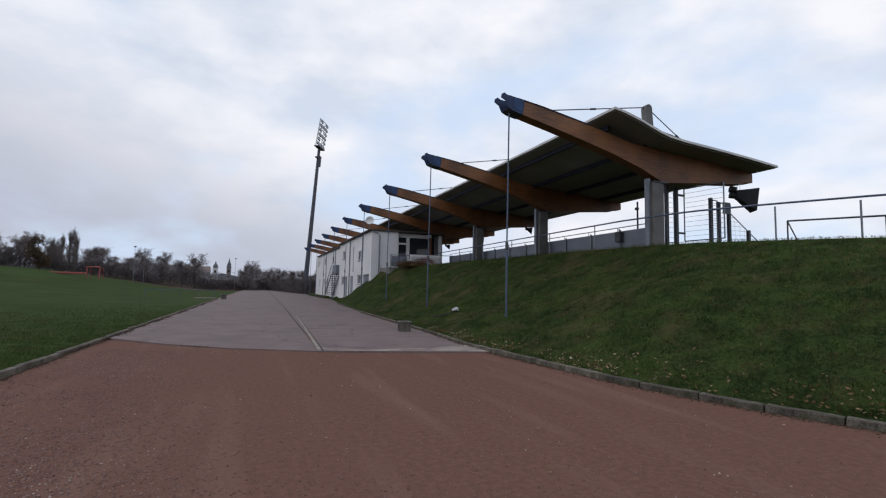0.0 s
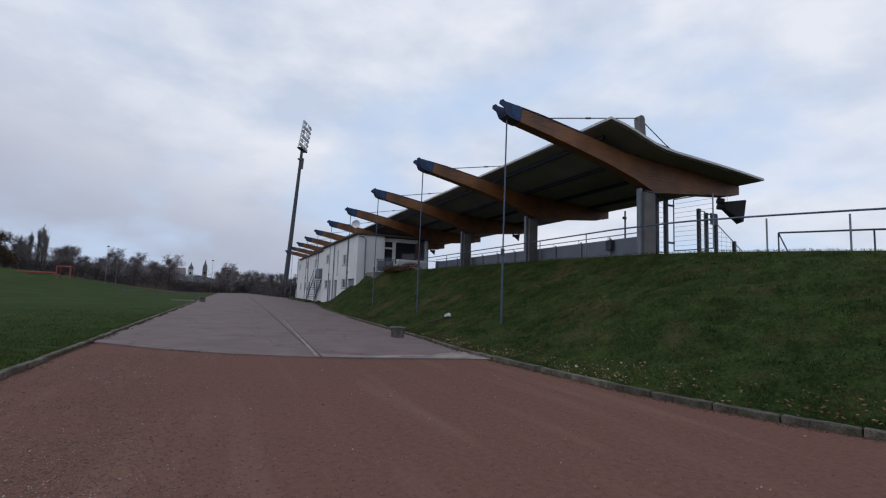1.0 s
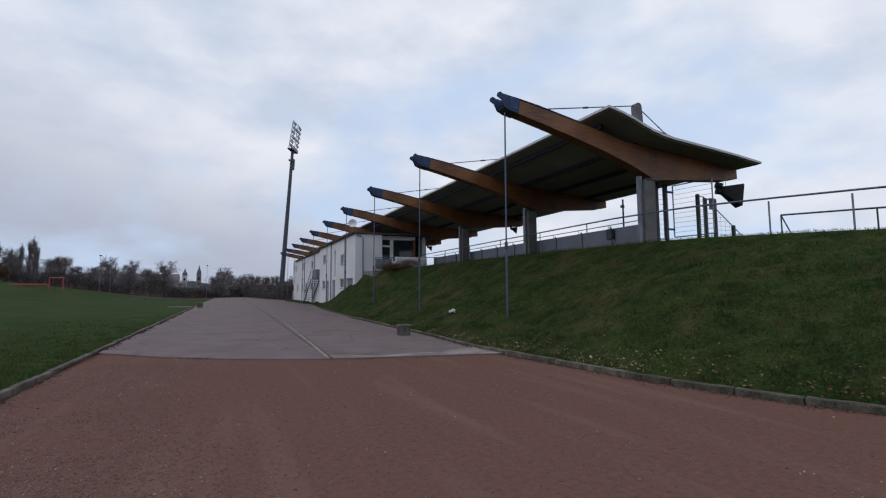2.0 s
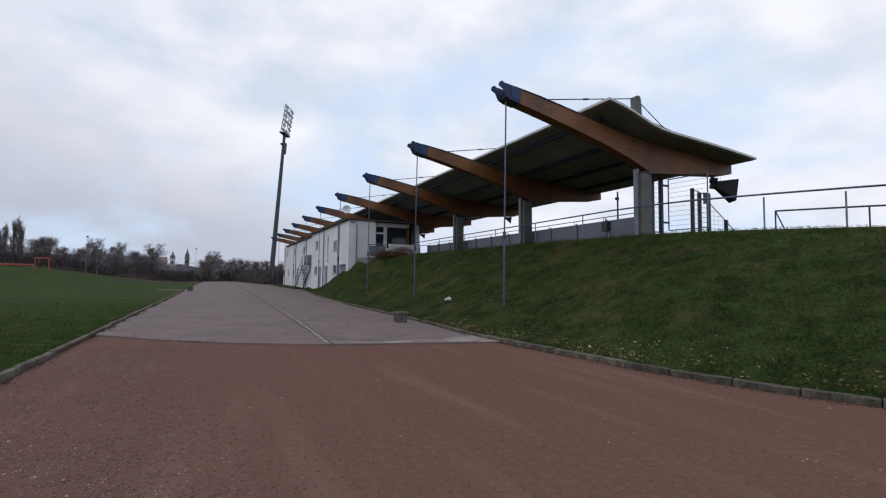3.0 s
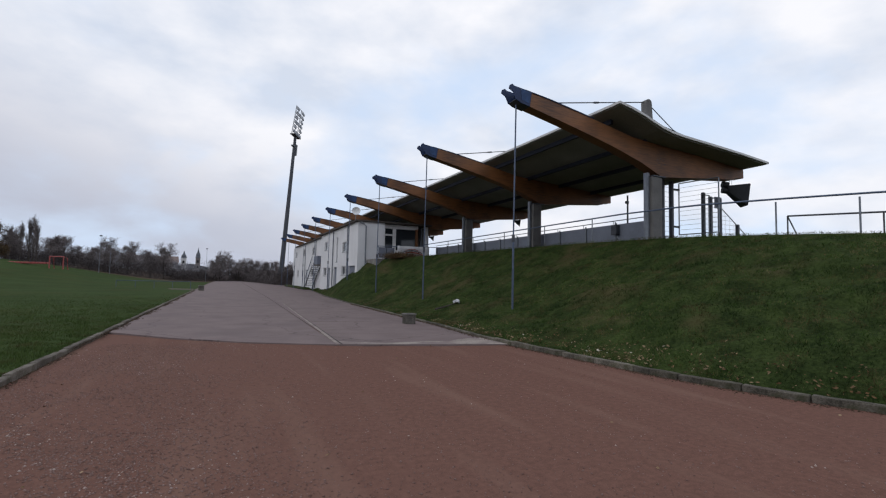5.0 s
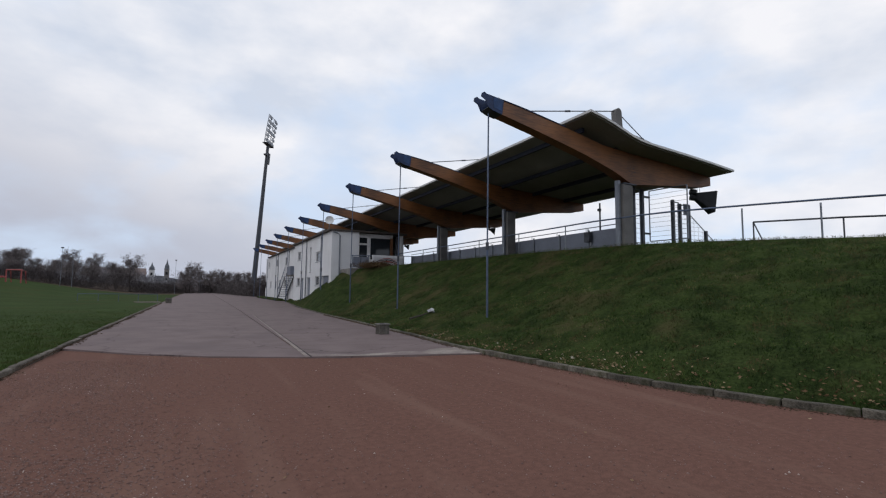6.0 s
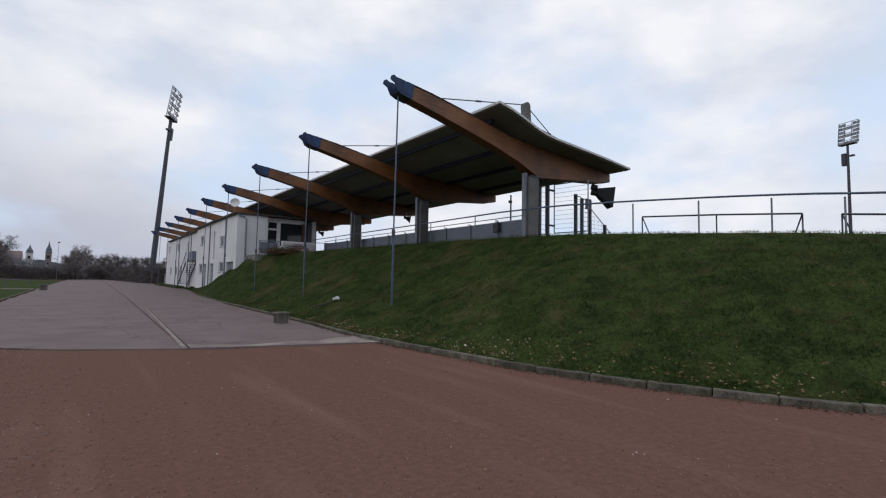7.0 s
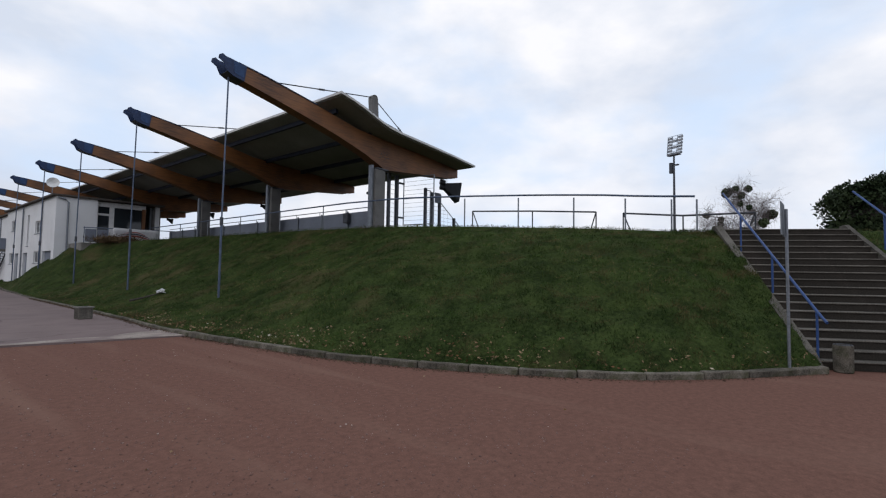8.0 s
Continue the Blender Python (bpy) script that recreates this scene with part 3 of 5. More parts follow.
for x, z in ((12.35, 8.16), (14.2, 7.62), (16.4, 7.41), (18.8, 7.25)):
    bm = nb()
    box(bm, (x - 0.06, ROOF_Y0 + 1.1, z - 0.17), (x + 0.06, ROOF_Y1 - 0.3, z + 0.02))
    part("purlin", bm, M_PURLIN, roof, "dark blue steel purlin")

BEAM_TOP = [(7.7, 8.62), (9.3, 8.40), (11.0, 8.10), (12.6, 7.79), (13.4, 7.62), (14.2, 7.55), (15.4, 7.47), (17.2, 7.36), (18.9, 7.23), (20.38, 7.09)]
BEAM_BOT = [(8.0, 8.08), (9.8, 7.70), (11.2, 7.38), (12.5, 7.06), (13.9, 6.64), (15.05, 6.18), (15.35, 6.18), (17.3, 6.36), (19.0, 6.50), (19.75, 6.56), (19.77, 6.64), (20.38, 6.69)]
BW = 0.24


def roof_beam():
    """A cranked timber roof beam with a forked blue steel shoe at its tip, its post, mast, stays and drain pipe."""
    t = thing("roof_beam", (0, Y0, 0), "cranked orange glulam roof beam with blue steel tip", "beam", "grandstand roof beams")
    bm = nb()
    prism(bm, [(8.2, 8.55)] + BEAM_TOP[1:] + BEAM_BOT[:0:-1] + [(8.2, 8.04)], -BW, BW)
    part("timber", bm, M_WOOD, t, "weathered orange glulam timber")
    # steel shoe: two side cheeks, a bottom plate and two hooked prongs
    for s in (-1, 1):
        bm = nb()
        y0, y1 = (BW + 0.002, BW + 0.03) if s > 0 else (-BW - 0.03, -BW - 0.002)
        prism(bm, [(7.50, 8.50), (7.53, 8.62), (7.64, 8.69), (7.74, 8.63), (7.87, 8.62), (8.48, 8.535), (8.40, 7.985), (8.02, 8.06), (7.80, 8.16), (7.68, 8.40)], y0, y1)
        ch = part("cheek_plate", bm, M_NAVY, t, "navy steel cheek plate with hooked prong")
        bm = nb()
        prism(bm, [(8.02, 8.57), (8.42, 8.515), (8.36, 8.10), (8.04, 8.18)], *((y1 + 0.002, y1 + 0.008) if s > 0 else (y0 - 0.008, y0 - 0.002)))
        part("cover_plate", bm, M_PLATE, ch, "faded blue cover plate")
    bm = nb()
    prism(bm, [(7.82, 8.16), (8.04, 8.055), (8.40, 7.98), (8.40, 8.02), (8.19, 8.06), (8.19, 8.53), (8.13, 8.53), (8.11, 8.11), (7.86, 8.21)], -BW, BW)
    part("end_plate", bm, M_STEEL, t, "dark steel end plate")
    for k in range(7):
        x, z = 14.75 + 0.16 * (k % 4) + 0.08 * (k // 4), 6.66 + 0.2 * (k // 4) + 0.05 * (k % 2)
        bm = nb()
        tube(bm, [(x, -BW - 0.012, z), (x, BW + 0.012, z)], 0.022, 8)
        part("dowel", bm, M_STEEL, t)
    bm = nb()
    prism(bm, [(8.2, 8.555), (9.3, 8.405), (11.4, 8.03), (11.4, 8.06), (9.3, 8.435), (8.2, 8.585)], -BW - 0.03, BW + 0.03)
    part("capping", bm, M_NAVY, t, "dark blue metal capping")
    return t


def column():
    t = thing("column", (0, Y0, 0), "grey concrete column with slim steel flange", "column", "grandstand columns")
    bm = nb()
    box(bm, (14.54, -0.24, 3.3), (15.12, 0.24, 6.14), 0.03)
    part("shaft", bm, M_COLUMN, t)
    bm = nb()
    box(bm, (14.40, -0.1, 3.35), (14.52, 0.1, 6.3))
    part("flange", bm, M_GALV, t, "galvanised steel flange")
    bm = nb()
    box(bm, (14.38, -0.32, 3.25), (15.3, 0.32, 3.52), 0.02)
    part("footing", bm, M_CONCRETE, t, "rough concrete footing")
    bm = nb()
    box(bm, (14.56, -0.27, 6.13), (15.3, 0.27, 6.20), 0.01)
    part("bearing_plate", bm, M_STEEL, t)
    return t


def mast():
    t = thing("stay_mast", (0, Y0, 0), "grey mast above the roof with steel stay rods", "mast", "stay masts")
    bm = nb()
    a = [(14.42, 7.55), (14.32, 9.27)] + [(14.48 - 0.16 * math.cos(math.pi * k / 6), 9.27 + 0.16 * math.sin(math.pi * k / 6)) for k in range(1, 6)] + [(14.64, 9.27), (14.78, 7.5)]
    prism(bm, a, -0.14, 0.14)
    part("post", bm, M_COLUMN, t)
    for pts in ([(14.4, 0, 9.32), (9.35, 0, 8.38)], [(14.55, 0, 9.30), (17.6, 0, 7.45)]):
        bm = nb()
        tube(bm, pts, 0.022, 6)
        rod = part("stay_rod", bm, M_STEEL, t)
        bm = nb()
        p, q = Vector(pts[0]), Vector(pts[1])
        tube(bm, [p.lerp(q, 0.5), p.lerp(q, 0.55)], 0.04, 6)
        part("turnbuckle", bm, M_STEEL, rod)
    return t


def drain(z0):
    t = thing("drain_pipe", (0, Y0, 0), "slim blue-grey steel pipe hanging from the beam tip", "pipe", "beam drain pipes")
    bm = nb()
    tube(bm, [(7.98, 0, 8.06), (7.94, 0, 3.1)], 0.028, 8)
    part("upper_pipe", bm, M_BLUEGREY, t)
    bm = nb()
    tube(bm, [(7.94, 0, 3.25), (7.94, 0, z0)], 0.038, 8)
    part("lower_pipe", bm, M_BLUEGREY, t, "faded blue lower pipe")
    bm = nb()
    tube(bm, [(7.94, 0, 3.32), (7.94, 0, 3.05)], 0.058, 8)
    part("sleeve", bm, M_STEEL, t)
    return t


def on_bank(x, y):
    """Height of the bank under a point."""
    i = int(np.argmin(np.hypot(BANK_C[:, 0] + (BANK_C[:, 2] - BANK_C[:, 0]) * 0.35 - x, BANK_C[:, 1] + (BANK_C[:, 3] - BANK_C[:, 1]) * 0.35 - y)))
    best = 9.0, 0.0
    for j in range(max(0, i - 60), min(len(BANK_C), i + 61)):
        c = BANK_C[j]
        dx, dy = c[2] - c[0], c[3] - c[1]
        s = min(1.0, max(0.0, ((x - c[0]) * dx + (y - c[1]) * dy) / (dx * dx + dy * dy)))
        px, py, pz = bank_point(c, s)
        d = math.hypot(px - x, py - y)
        if d < best[0]:
            best = d, float(pz)
    return best[1]


beam0, col0, mast0 = roof_beam(), column(), mast()
drain0 = drain(on_bank(7.99, Y0) - 0.1)
for k in range(1, BEAMS):
    y = Y0 + BAY * k
    copy_thing(beam0, pose(0, y, 0))
    copy_thing(mast0, pose(0, y, 0))
    if k < 4:
        copy_thing(col0, pose(0, y, 0))
    if k < 4:
        d = drain(on_bank(7.99, y) - 0.1)
        d.location.y = y
    else:
        d = drain(on_bank(7.99, y) - 0.1 if y < 66 else 0.02)
        d.location.y = y

# parapet of grey panels between the columns
parapet = thing("parapet", (0, 0, 0), "low grey-blue panel parapet along the stand", "parapet", kind="structure")
y = Y0 + 0.55
while y < 38.5:
    bm = nb()
    box(bm, (15.42, y, 3.35), (15.50, min(y + 2.02, 38.6), 4.47), 0.008)
    part("panel", bm, M_PANEL, parapet)
    bm = nb()
    box(bm, (15.36, y - 0.05, 3.3), (15.41, y + 0.03, 4.52))
    part("panel_post", bm, M_GALV, parapet)
    y += 2.09
bm = nb()
box(bm, (15.2, Y0 - 0.3, 3.2), (25, 40, 3.40))
solo("terrace", bm, M_CONCRETE, "concrete terrace floor under the stand roof", "terrace", kind="structure")
bm = nb()
tube(bm, [(15.46, Y0 + 0.5, 4.65), (15.46, 38.6, 4.65)], 0.022, 8)
rail_hi = thing("parapet_rail", (0, 0, 0), "thin steel rail above the parapet panels", "rail")
part("rail_bar", bm, M_GALV, rail_hi)
y = Y0 + 0.8
while y < 38.5:
    bm = nb()
    tube(bm, [(15.46, y, 4.43), (15.46, y, 4.65)], 0.016, 6)
    part("bracket", bm, M_GALV, rail_hi)
    y += 2.09

# ---------------------------------------------------------------- railings on the crest
RAIL = [(13.95, 38.4, 4.62), (13.95, 27, 4.62), (13.95, 15.6, 4.63), (14.2, 12.5, 4.60), (14.8, 9.9, 4.52), (15.55, 7.2, 4.42), (15.85, 5.1, 4.27), (15.8, 3.5, 4.07), (15.6, 2.15, 3.92)]


def rail_at(y):
    a = np.array(RAIL)[::-1]
    return float(np.interp(y, a[:, 1], a[:, 0])), float(np.interp(y, a[:, 1], a[:, 2]))


crest_rail = thing("crest_railing", (0, 0, 0), "long blue-grey tubular railing on top of the bank", "railing")
bm = nb()
tube(bm, [(rail_at(v)[0], v, rail_at(v)[1]) for v in np.concatenate([np.linspace(38.4, 15.6, 6), np.linspace(14, 2.15, 14)])], 0.032, 8)
part("top_rail", bm, M_BLUEGREY, crest_rail)
for v in (37, 33, 29, 25, 21, 17.4, 9.85, 7.85, 5.9, 4.2, 2.8, 2.1):
    x, z = rail_at(v)
    bm = nb()
    tube(bm, [(x + 0.02, v, z - 1.45), (x + 0.02, v, z - 0.09 if v < 12 else z)], 0.026, 6)
    part("post", bm, M_GALV, crest_rail)


def low_bar(y0, y1, off, slant):
    """A low steel barrier: a bar on posts with slanting struts at the ends."""
    t = thing("low_barrier", (0, 0, 0), "low blue-grey tubular barrier behind the crest", "barrier", "low barriers")
    n = max(2, int(abs(y1 - y0) / 1.55) + 1)
    pts = [(rail_at(v)[0] + off, v, rail_at(v)[1] - 0.56) for v in np.linspace(y0, y1, n)]
    bm = nb()
    tube(bm, pts, 0.028, 8)
    part("bar", bm, M_STEEL, t)
    for p in pts:
        bm = nb()
        tube(bm, [(p[0], p[1], p[2] - 1.0), p], 0.022, 6)
        part("post", bm, M_STEEL, t)
    for p, s in ((pts[0], -1), (pts[-1], 1)):
        if slant:
            bm = nb()
            tube(bm, [p, (p[0] + 0.1, p[1] + s * 0.33, p[2] - 0.9)], 0.02, 6)
            part("strut", bm, M_STEEL, t)
    return t


low_bar(9.6, 5.2, 0.12, True)
low_bar(4.3, 0.7, 0.12, True)


# ---------------------------------------------------------------- club building under the far bays
BX, BY0, BY1, BY2, BTOP = 8.5, 38.9, 55.3, 80.0, 6.36


def wall_with_holes(bm, x0, x1, y0, y1, z0, z1, holes):
    """A wall of thickness x0..x1 with rectangular openings (y, z ranges)."""
    ys = sorted({y0, y1, *[h[0] for h in holes], *[h[1] for h in holes]})
    zs = sorted({z0, z1, *[h[2] for h in holes], *[h[3] for h in holes]})
    for a, b in zip(ys, ys[1:]):
        for c, d in zip(zs, zs[1:]):
            if not any(h[0] <= a and b <= h[1] and h[2] <= c and d <= h[3] for h in holes):
                box(bm, (x0, a, c), (x1, b, d))
    bmesh.ops.remove_doubles(bm, verts=bm.verts[:], dist=1e-4)
    return bm


club = thing("club_building", (0, 0, 0), "white rendered two-storey club building under the stand roof", "building")
WIN1 = [(42.9, 44.5, 4.05, 4.95), (43.0, 44.6, 1.9, 2.75), (51.6, 53.2, 4.6, 5.5), (46.5, 47.1, 3.2, 5.6), (51.8, 53.5, 1.85, 2.75), (63.0, 64.4, 4.65, 5.55), (63.2, 65.0, 1.9, 2.75), (71.0, 72.2, 4.8, 5.7), (79, 80.2, 4.8, 5.7), (71.5, 72.8, 1.7, 2.7), (76.5, 77.8, 1.7, 2.7), (82, 83.2, 1.7, 2.7)]
DOOR1 = [(49.9, 51.3, 0.4, 2.7), (46.7, 48.1, 0.4, 2.7), (39.6, 42.0, 1.75, 2.72), (67.8, 69.2, 0.4, 2.7)]
bm = nb()
wall_with_holes(bm, BX, BX + 0.3, BY0, BY1, 0.0, BTOP, [h for h in WIN1 + DOOR1 if h[1] < BY1])
part("wall", bm, M_WHITE, club, "white rendered wall")
bm = nb()
wall_with_holes(bm, BX + 0.5, BX + 0.8, BY1, BY2, 0.0, BTOP, [h for h in WIN1 + DOOR1 if h[0] > BY1])
part("wall", bm, M_WHITE, club, "white rendered wall")
for lo, hi in (((BX + 0.3, BY0, 0), (10.8, BY0 + 0.3, BTOP)), ((BX + 0.3, BY1 - 0.3, 0), (15, BY1, BTOP)), ((BX + 0.8, BY2 - 0.3, 0), (15, BY2, BTOP)), ((14.7, BY0 + 0.6, 0), (15, BY2, BTOP))):
    bm = nb()
    box(bm, lo, hi)
    part("wall", bm, M_WHITE, club, "white rendered wall")
for h in WIN1:
    x = BX if h[1] < BY1 else BX + 0.5
    fr = nb()
    a = 0.07
    for lo, hi in (((x + 0.08, h[0], h[2]), (x + 0.16, h[1], h[2] + a)), ((x + 0.08, h[0], h[3] - a), (x + 0.16, h[1], h[3])), ((x + 0.08, h[0], h[2] + a), (x + 0.16, h[0] + a, h[3] - a)), ((x + 0.08, h[1] - a, h[2] + a), (x + 0.16, h[1], h[3] - a)), ((x + 0.09, (h[0] + h[1]) / 2 - 0.03, h[2] + a), (x + 0.15, (h[0] + h[1]) / 2 + 0.03, h[3] - a))):
        box(fr, lo, hi)
    w = part("window", fr, M_WHITEPAINT, club, "white framed window")
    bm = nb()
    box(bm, (x + 0.11, h[0] + a, h[2] + a), (x + 0.13, h[1] - a, h[3] - a))
    part("pane", bm, M_GLASS, w)
    bm = nb()
    box(bm, (x - 0.05, h[0] - 0.05, h[2] - 0.05), (x + 0.1, h[1] + 0.05, h[2] - 0.005), 0.008)
    part("sill", bm, M_GALV, w)
for h in DOOR1:
    x = (BX if h[1] < BY1 else BX + 0.5) + 0.16
    bm = nb()
    box(bm, (x, h[0] + 0.003, h[2]), (x + 0.06, h[1] - 0.003, h[3] - 0.003), 0.008)
    dd = part("door", bm, M_PANEL, club, "grey-blue metal door")
    bm = nb()
    tube(bm, [(x - 0.05, h[0] + 0.15, h[2] + 1.0), (x - 0.05, h[0] + 0.30, h[2] + 1.0)], 0.015, 6)
    part("handle", bm, M_STEEL, dd)
# flat eave over the walls
for y0, y1, x0 in ((BY0 - 0.15, BY1, BX - 0.25), (BY1 + 0.002, BY2 + 0.2, BX + 0.25)):
    bm = nb()
    box(bm, (x0, y0, BTOP + 0.002), (15.1, y1, BTOP + 0.14), 0.02)
    part("eave", bm, M_BARK, club, "dark eave board")
for y, x in ((48.5, BX), (42.3, BX), (61.5, BX + 0.5), (70.0, BX + 0.5)):
    bm = nb()
    tube(bm, [(x - 0.07, y, 0.3), (x - 0.07, y, BTOP - 0.05)], 0.05, 8)
    part("downpipe", bm, M_GALV, club)
bm = nb()
tube(bm, [(9.15, BY0 - 0.08, 1.6), (9.15, BY0 - 0.08, 6.0), (8.95, BY0 - 0.08, 6.2), (8.6, BY0 - 0.08, 6.28)], 0.055, 8)
part("downpipe", bm, M_GALV, club, "zinc downpipe on the end wall")
# glazed terrace front on the upper floor
gy = BY0 + 0.35
bm = nb()
for lo, hi in (((10.8, gy, 6.05), (13.95, gy + 0.25, 6.32)), ((10.82, gy, 3.3), (10.94, gy + 0.12, 6.05)), ((11.62, gy, 3.3), (11.92, gy + 0.12, 6.05)), ((10.94, gy, 5.35), (11.62, gy + 0.12, 5.5)), ((10.94, gy, 5.98), (11.62, gy + 0.12, 6.05)), ((11.92, gy, 3.3), (13.7, gy + 0.12, 4.15)), ((11.92, gy, 5.98), (13.7, gy + 0.12, 6.05))):
    box(bm, lo, hi)
gf = part("window", bm, M_WHITEPAINT, club, "white framed terrace door and window")
for lo, hi in (((10.94, gy + 0.04, 3.35), (11.62, gy + 0.06, 5.35)), ((10.94, gy + 0.04, 5.5), (11.62, gy + 0.06, 5.98)), ((11.92, gy + 0.04, 4.15), (13.7, gy + 0.06, 5.98))):
    bm = nb()
    box(bm, lo, hi)
    part("pane", bm, M_GLASS, gf)
bm = nb()
box(bm, (13.72, gy - 0.02, 3.3), (13.95, gy + 0.2, 6.05))
part("timber_post", bm, M_WOOD, club, "orange timber post")
bm = nb()
box(bm, (9.3, 36.1, 2.7), (15.2, BY0 - 0.005, 3.22), 0.02)
part("terrace_slab", bm, M_CONCRETE, club)
# balcony and outer stair of the second wing
balc = part("balcony", box(nb(), (BX - 0.35, 55.35, 3.0), (BX + 0.48, 57.7, 3.15), 0.01), M_CONCRETE, club, "small balcony with blue-grey panels")
for lo, hi in (((BX - 0.38, 55.35, 3.15), (BX - 0.34, 57.7, 4.1)), ((BX - 0.34, 55.31, 3.15), (BX + 0.48, 55.35, 4.1))):
    part("panel", box(nb(), lo, hi), M_PANEL, balc)
outer = thing("outer_stair", (0, 0, 0), "small steel stair with blue-grey railing by the wall", "stairs")
for k in range(12):
    part("tread", box(nb(), (BX - 0.55, 57.9 + k * 0.42, 3.0 - k * 0.22), (BX + 0.4, 58.25 + k * 0.42, 3.05 - k * 0.22)), M_STEEL, outer)
for x in (BX - 0.55, BX + 0.4):
    bm = nb()
    tube(bm, [(x, 57.8, 4.1), (x, 63.0, 1.4)], 0.03, 6)
    part("handrail_bar", bm, M_BLUEGREY, outer)
    bm = nb()
    tube(bm, [(x, 57.8, 2.95), (x, 63.1, 0.25)], 0.05, 6)
    part("stringer", bm, M_STEEL, outer)
    for k in range(7):
        bm = nb()
        y = 57.9 + k * 0.83
        tube(bm, [(x, y, 2.9 - (y - 57.8) * 0.509), (x, y, 4.05 - (y - 57.8) * 0.519)], 0.02, 5)
        part("baluster", bm, M_BLUEGREY, outer)
bm = nb()
box(bm, (8.0, 64, -0.1), (8.98, 86, 0.32), 0.2)
solo("verge", bm, M_TURF, "narrow grass verge before the building", "verge", kind="structure")

# terrace railing, banner, satellite dish
trail = thing("terrace_railing", (0, 0, 0), "blue-grey panel railing at the terrace corner", "railing")
for k in range(5):
    bm = nb()
    x = 9.45 + k * 1.3
    tube(bm, [(x, 36.2, 3.2), (x, 36.2, 4.25)], 0.025, 6)
    part("post", bm, M_BLUEGREY, trail)
bm = nb()
tube(bm, [(9.4, 36.2, 4.2), (14.9, 36.2, 4.35)], 0.028, 6)
part("top_rail", bm, M_BLUEGREY, trail)
for k in range(2):
    part("infill_panel", box(nb(), (9.5 + k * 0.66, 36.18, 3.28), (10.1 + k * 0.66, 36.21, 4.12)), M_PANEL, trail)
banner = thing("banner", (0, 0, 0), "white cloth banner with red and dark swooshes on the railing", "banner")
bm = nb()
for i in range(16):
    for j in range(4):
        x0, x1, z0, z1 = 11.0 + i * 0.17, 11.0 + (i + 1) * 0.17, 3.4 + j * 0.225, 3.4 + (j + 1) * 0.225
        f = lambda x, z: 36.1 + 0.02 * math.sin(x * 5) * (4.5 - z)
        bm.faces.new([bm.verts.new((x, f(x, z), z)) for x, z in ((x0, z0), (x1, z0), (x1, z1), (x0, z1))])
bmesh.ops.remove_doubles(bm, verts=bm.verts[:], dist=1e-4)
ex = bmesh.ops.extrude_face_region(bm, geom=bm.faces[:])
bmesh.ops.translate(bm, verts=[v for v in ex["geom"] if isinstance(v, bmesh.types.BMVert)], vec=(0, 0.012, 0))
part("cloth", bm, M_BANNER, banner, smooth=True)
for nm, m, z, r, w in (("red_swoosh", M_BANNER_RED, 3.6, 1.15, 0.10), ("dark_swoosh", M_BANNER_DARK, 3.75, 1.0, 0.07), ("red_swoosh", M_BANNER_RED, 3.88, 0.8, 0.06)):
    bm = nb()
    pts = []
    for k in range(13):
        a = k / 12
        pts.append((12.3 - r + 2 * r * a, z + 0.22 * math.sin(math.pi * a) - 0.1 * a))
    prism(bm, [(x, zz) for x, zz in pts] + [(x, zz + w * math.sin(math.pi * (12 - i) / 12 * 0.9 + 0.15)) for i, (x, zz) in enumerate(pts[::-1])], 36.045, 36.055)
    part(nm, bm, m, banner)
dish = thing("satellite_dish", (8.3, 39.0, 7.2), "small white satellite dish on a short pole", "dish")
bm = nb()
bmesh.ops.create_uvsphere(bm, u_segments=18, v_segments=8, radius=0.5)
bmesh.ops.delete(bm, geom=[v for v in bm.verts if v.co.z > -0.33], context="VERTS")
bmesh.ops.translate(bm, verts=bm.verts[:], vec=(0, 0, 0.42))
ex = bmesh.ops.extrude_face_region(bm, geom=bm.faces[:])
bmesh.ops.translate(bm, verts=[v for v in ex["geom"] if isinstance(v, bmesh.types.BMVert)], vec=(0, 0, 0.02))
bmesh.ops.rotate(bm, verts=bm.verts[:], matrix=Euler((radians(75), 0, radians(-20))).to_matrix())
part("reflector", bm, M_WHITEPAINT, dish)
part("pole", tube(nb(), [(0, 0.1, -0.75), (0, 0.1, 0.05)], 0.03, 6), M_GALV, dish)

# ---------------------------------------------------------------- gate and mesh fence beside the first column
gate = thing("mesh_gate", (0, 0, 0), "open galvanised wire-mesh gate leaf", "gate")


def mesh_panel(parent, p, q, z0, z1, bars, wires, mat_, slope=0.0):
    """A framed panel from p to q in plan with level wires and a few uprights."""
    P = lambda s, z: (p[0] + (q[0] - p[0]) * s, p[1] + (q[1] - p[1]) * s, z)
    zt = lambda s: z1 - slope * s
    bm = nb()
    tube(bm, [P(0, z0), P(0, z1), ], 0.028, 6)
    tube(bm, [P(1, z0), P(1, zt(1))], 0.028, 6)
    tube(bm, [P(0, z0), P(1, z0)], 0.024, 6)
    tube(bm, [P(0, z1), P(1, zt(1))], 0.024, 6)
    fr = part("frame", bm, mat_, parent)
    for k in range(1, wires):
        z = z0 + (z1 - z0) * k / wires
        s1 = 1.0 if slope == 0 else min(1.0, (z1 - z) / slope)
        if s1 > 0.05:
            part("wire", tube(nb(), [P(0, z), P(s1, z)], 0.008, 4), mat_, fr)
    for k in range(1, bars):
        s = k / bars
        part("upright_wire", tube(nb(), [P(s, z0), P(s, zt(s))], 0.005, 4), mat_, fr)


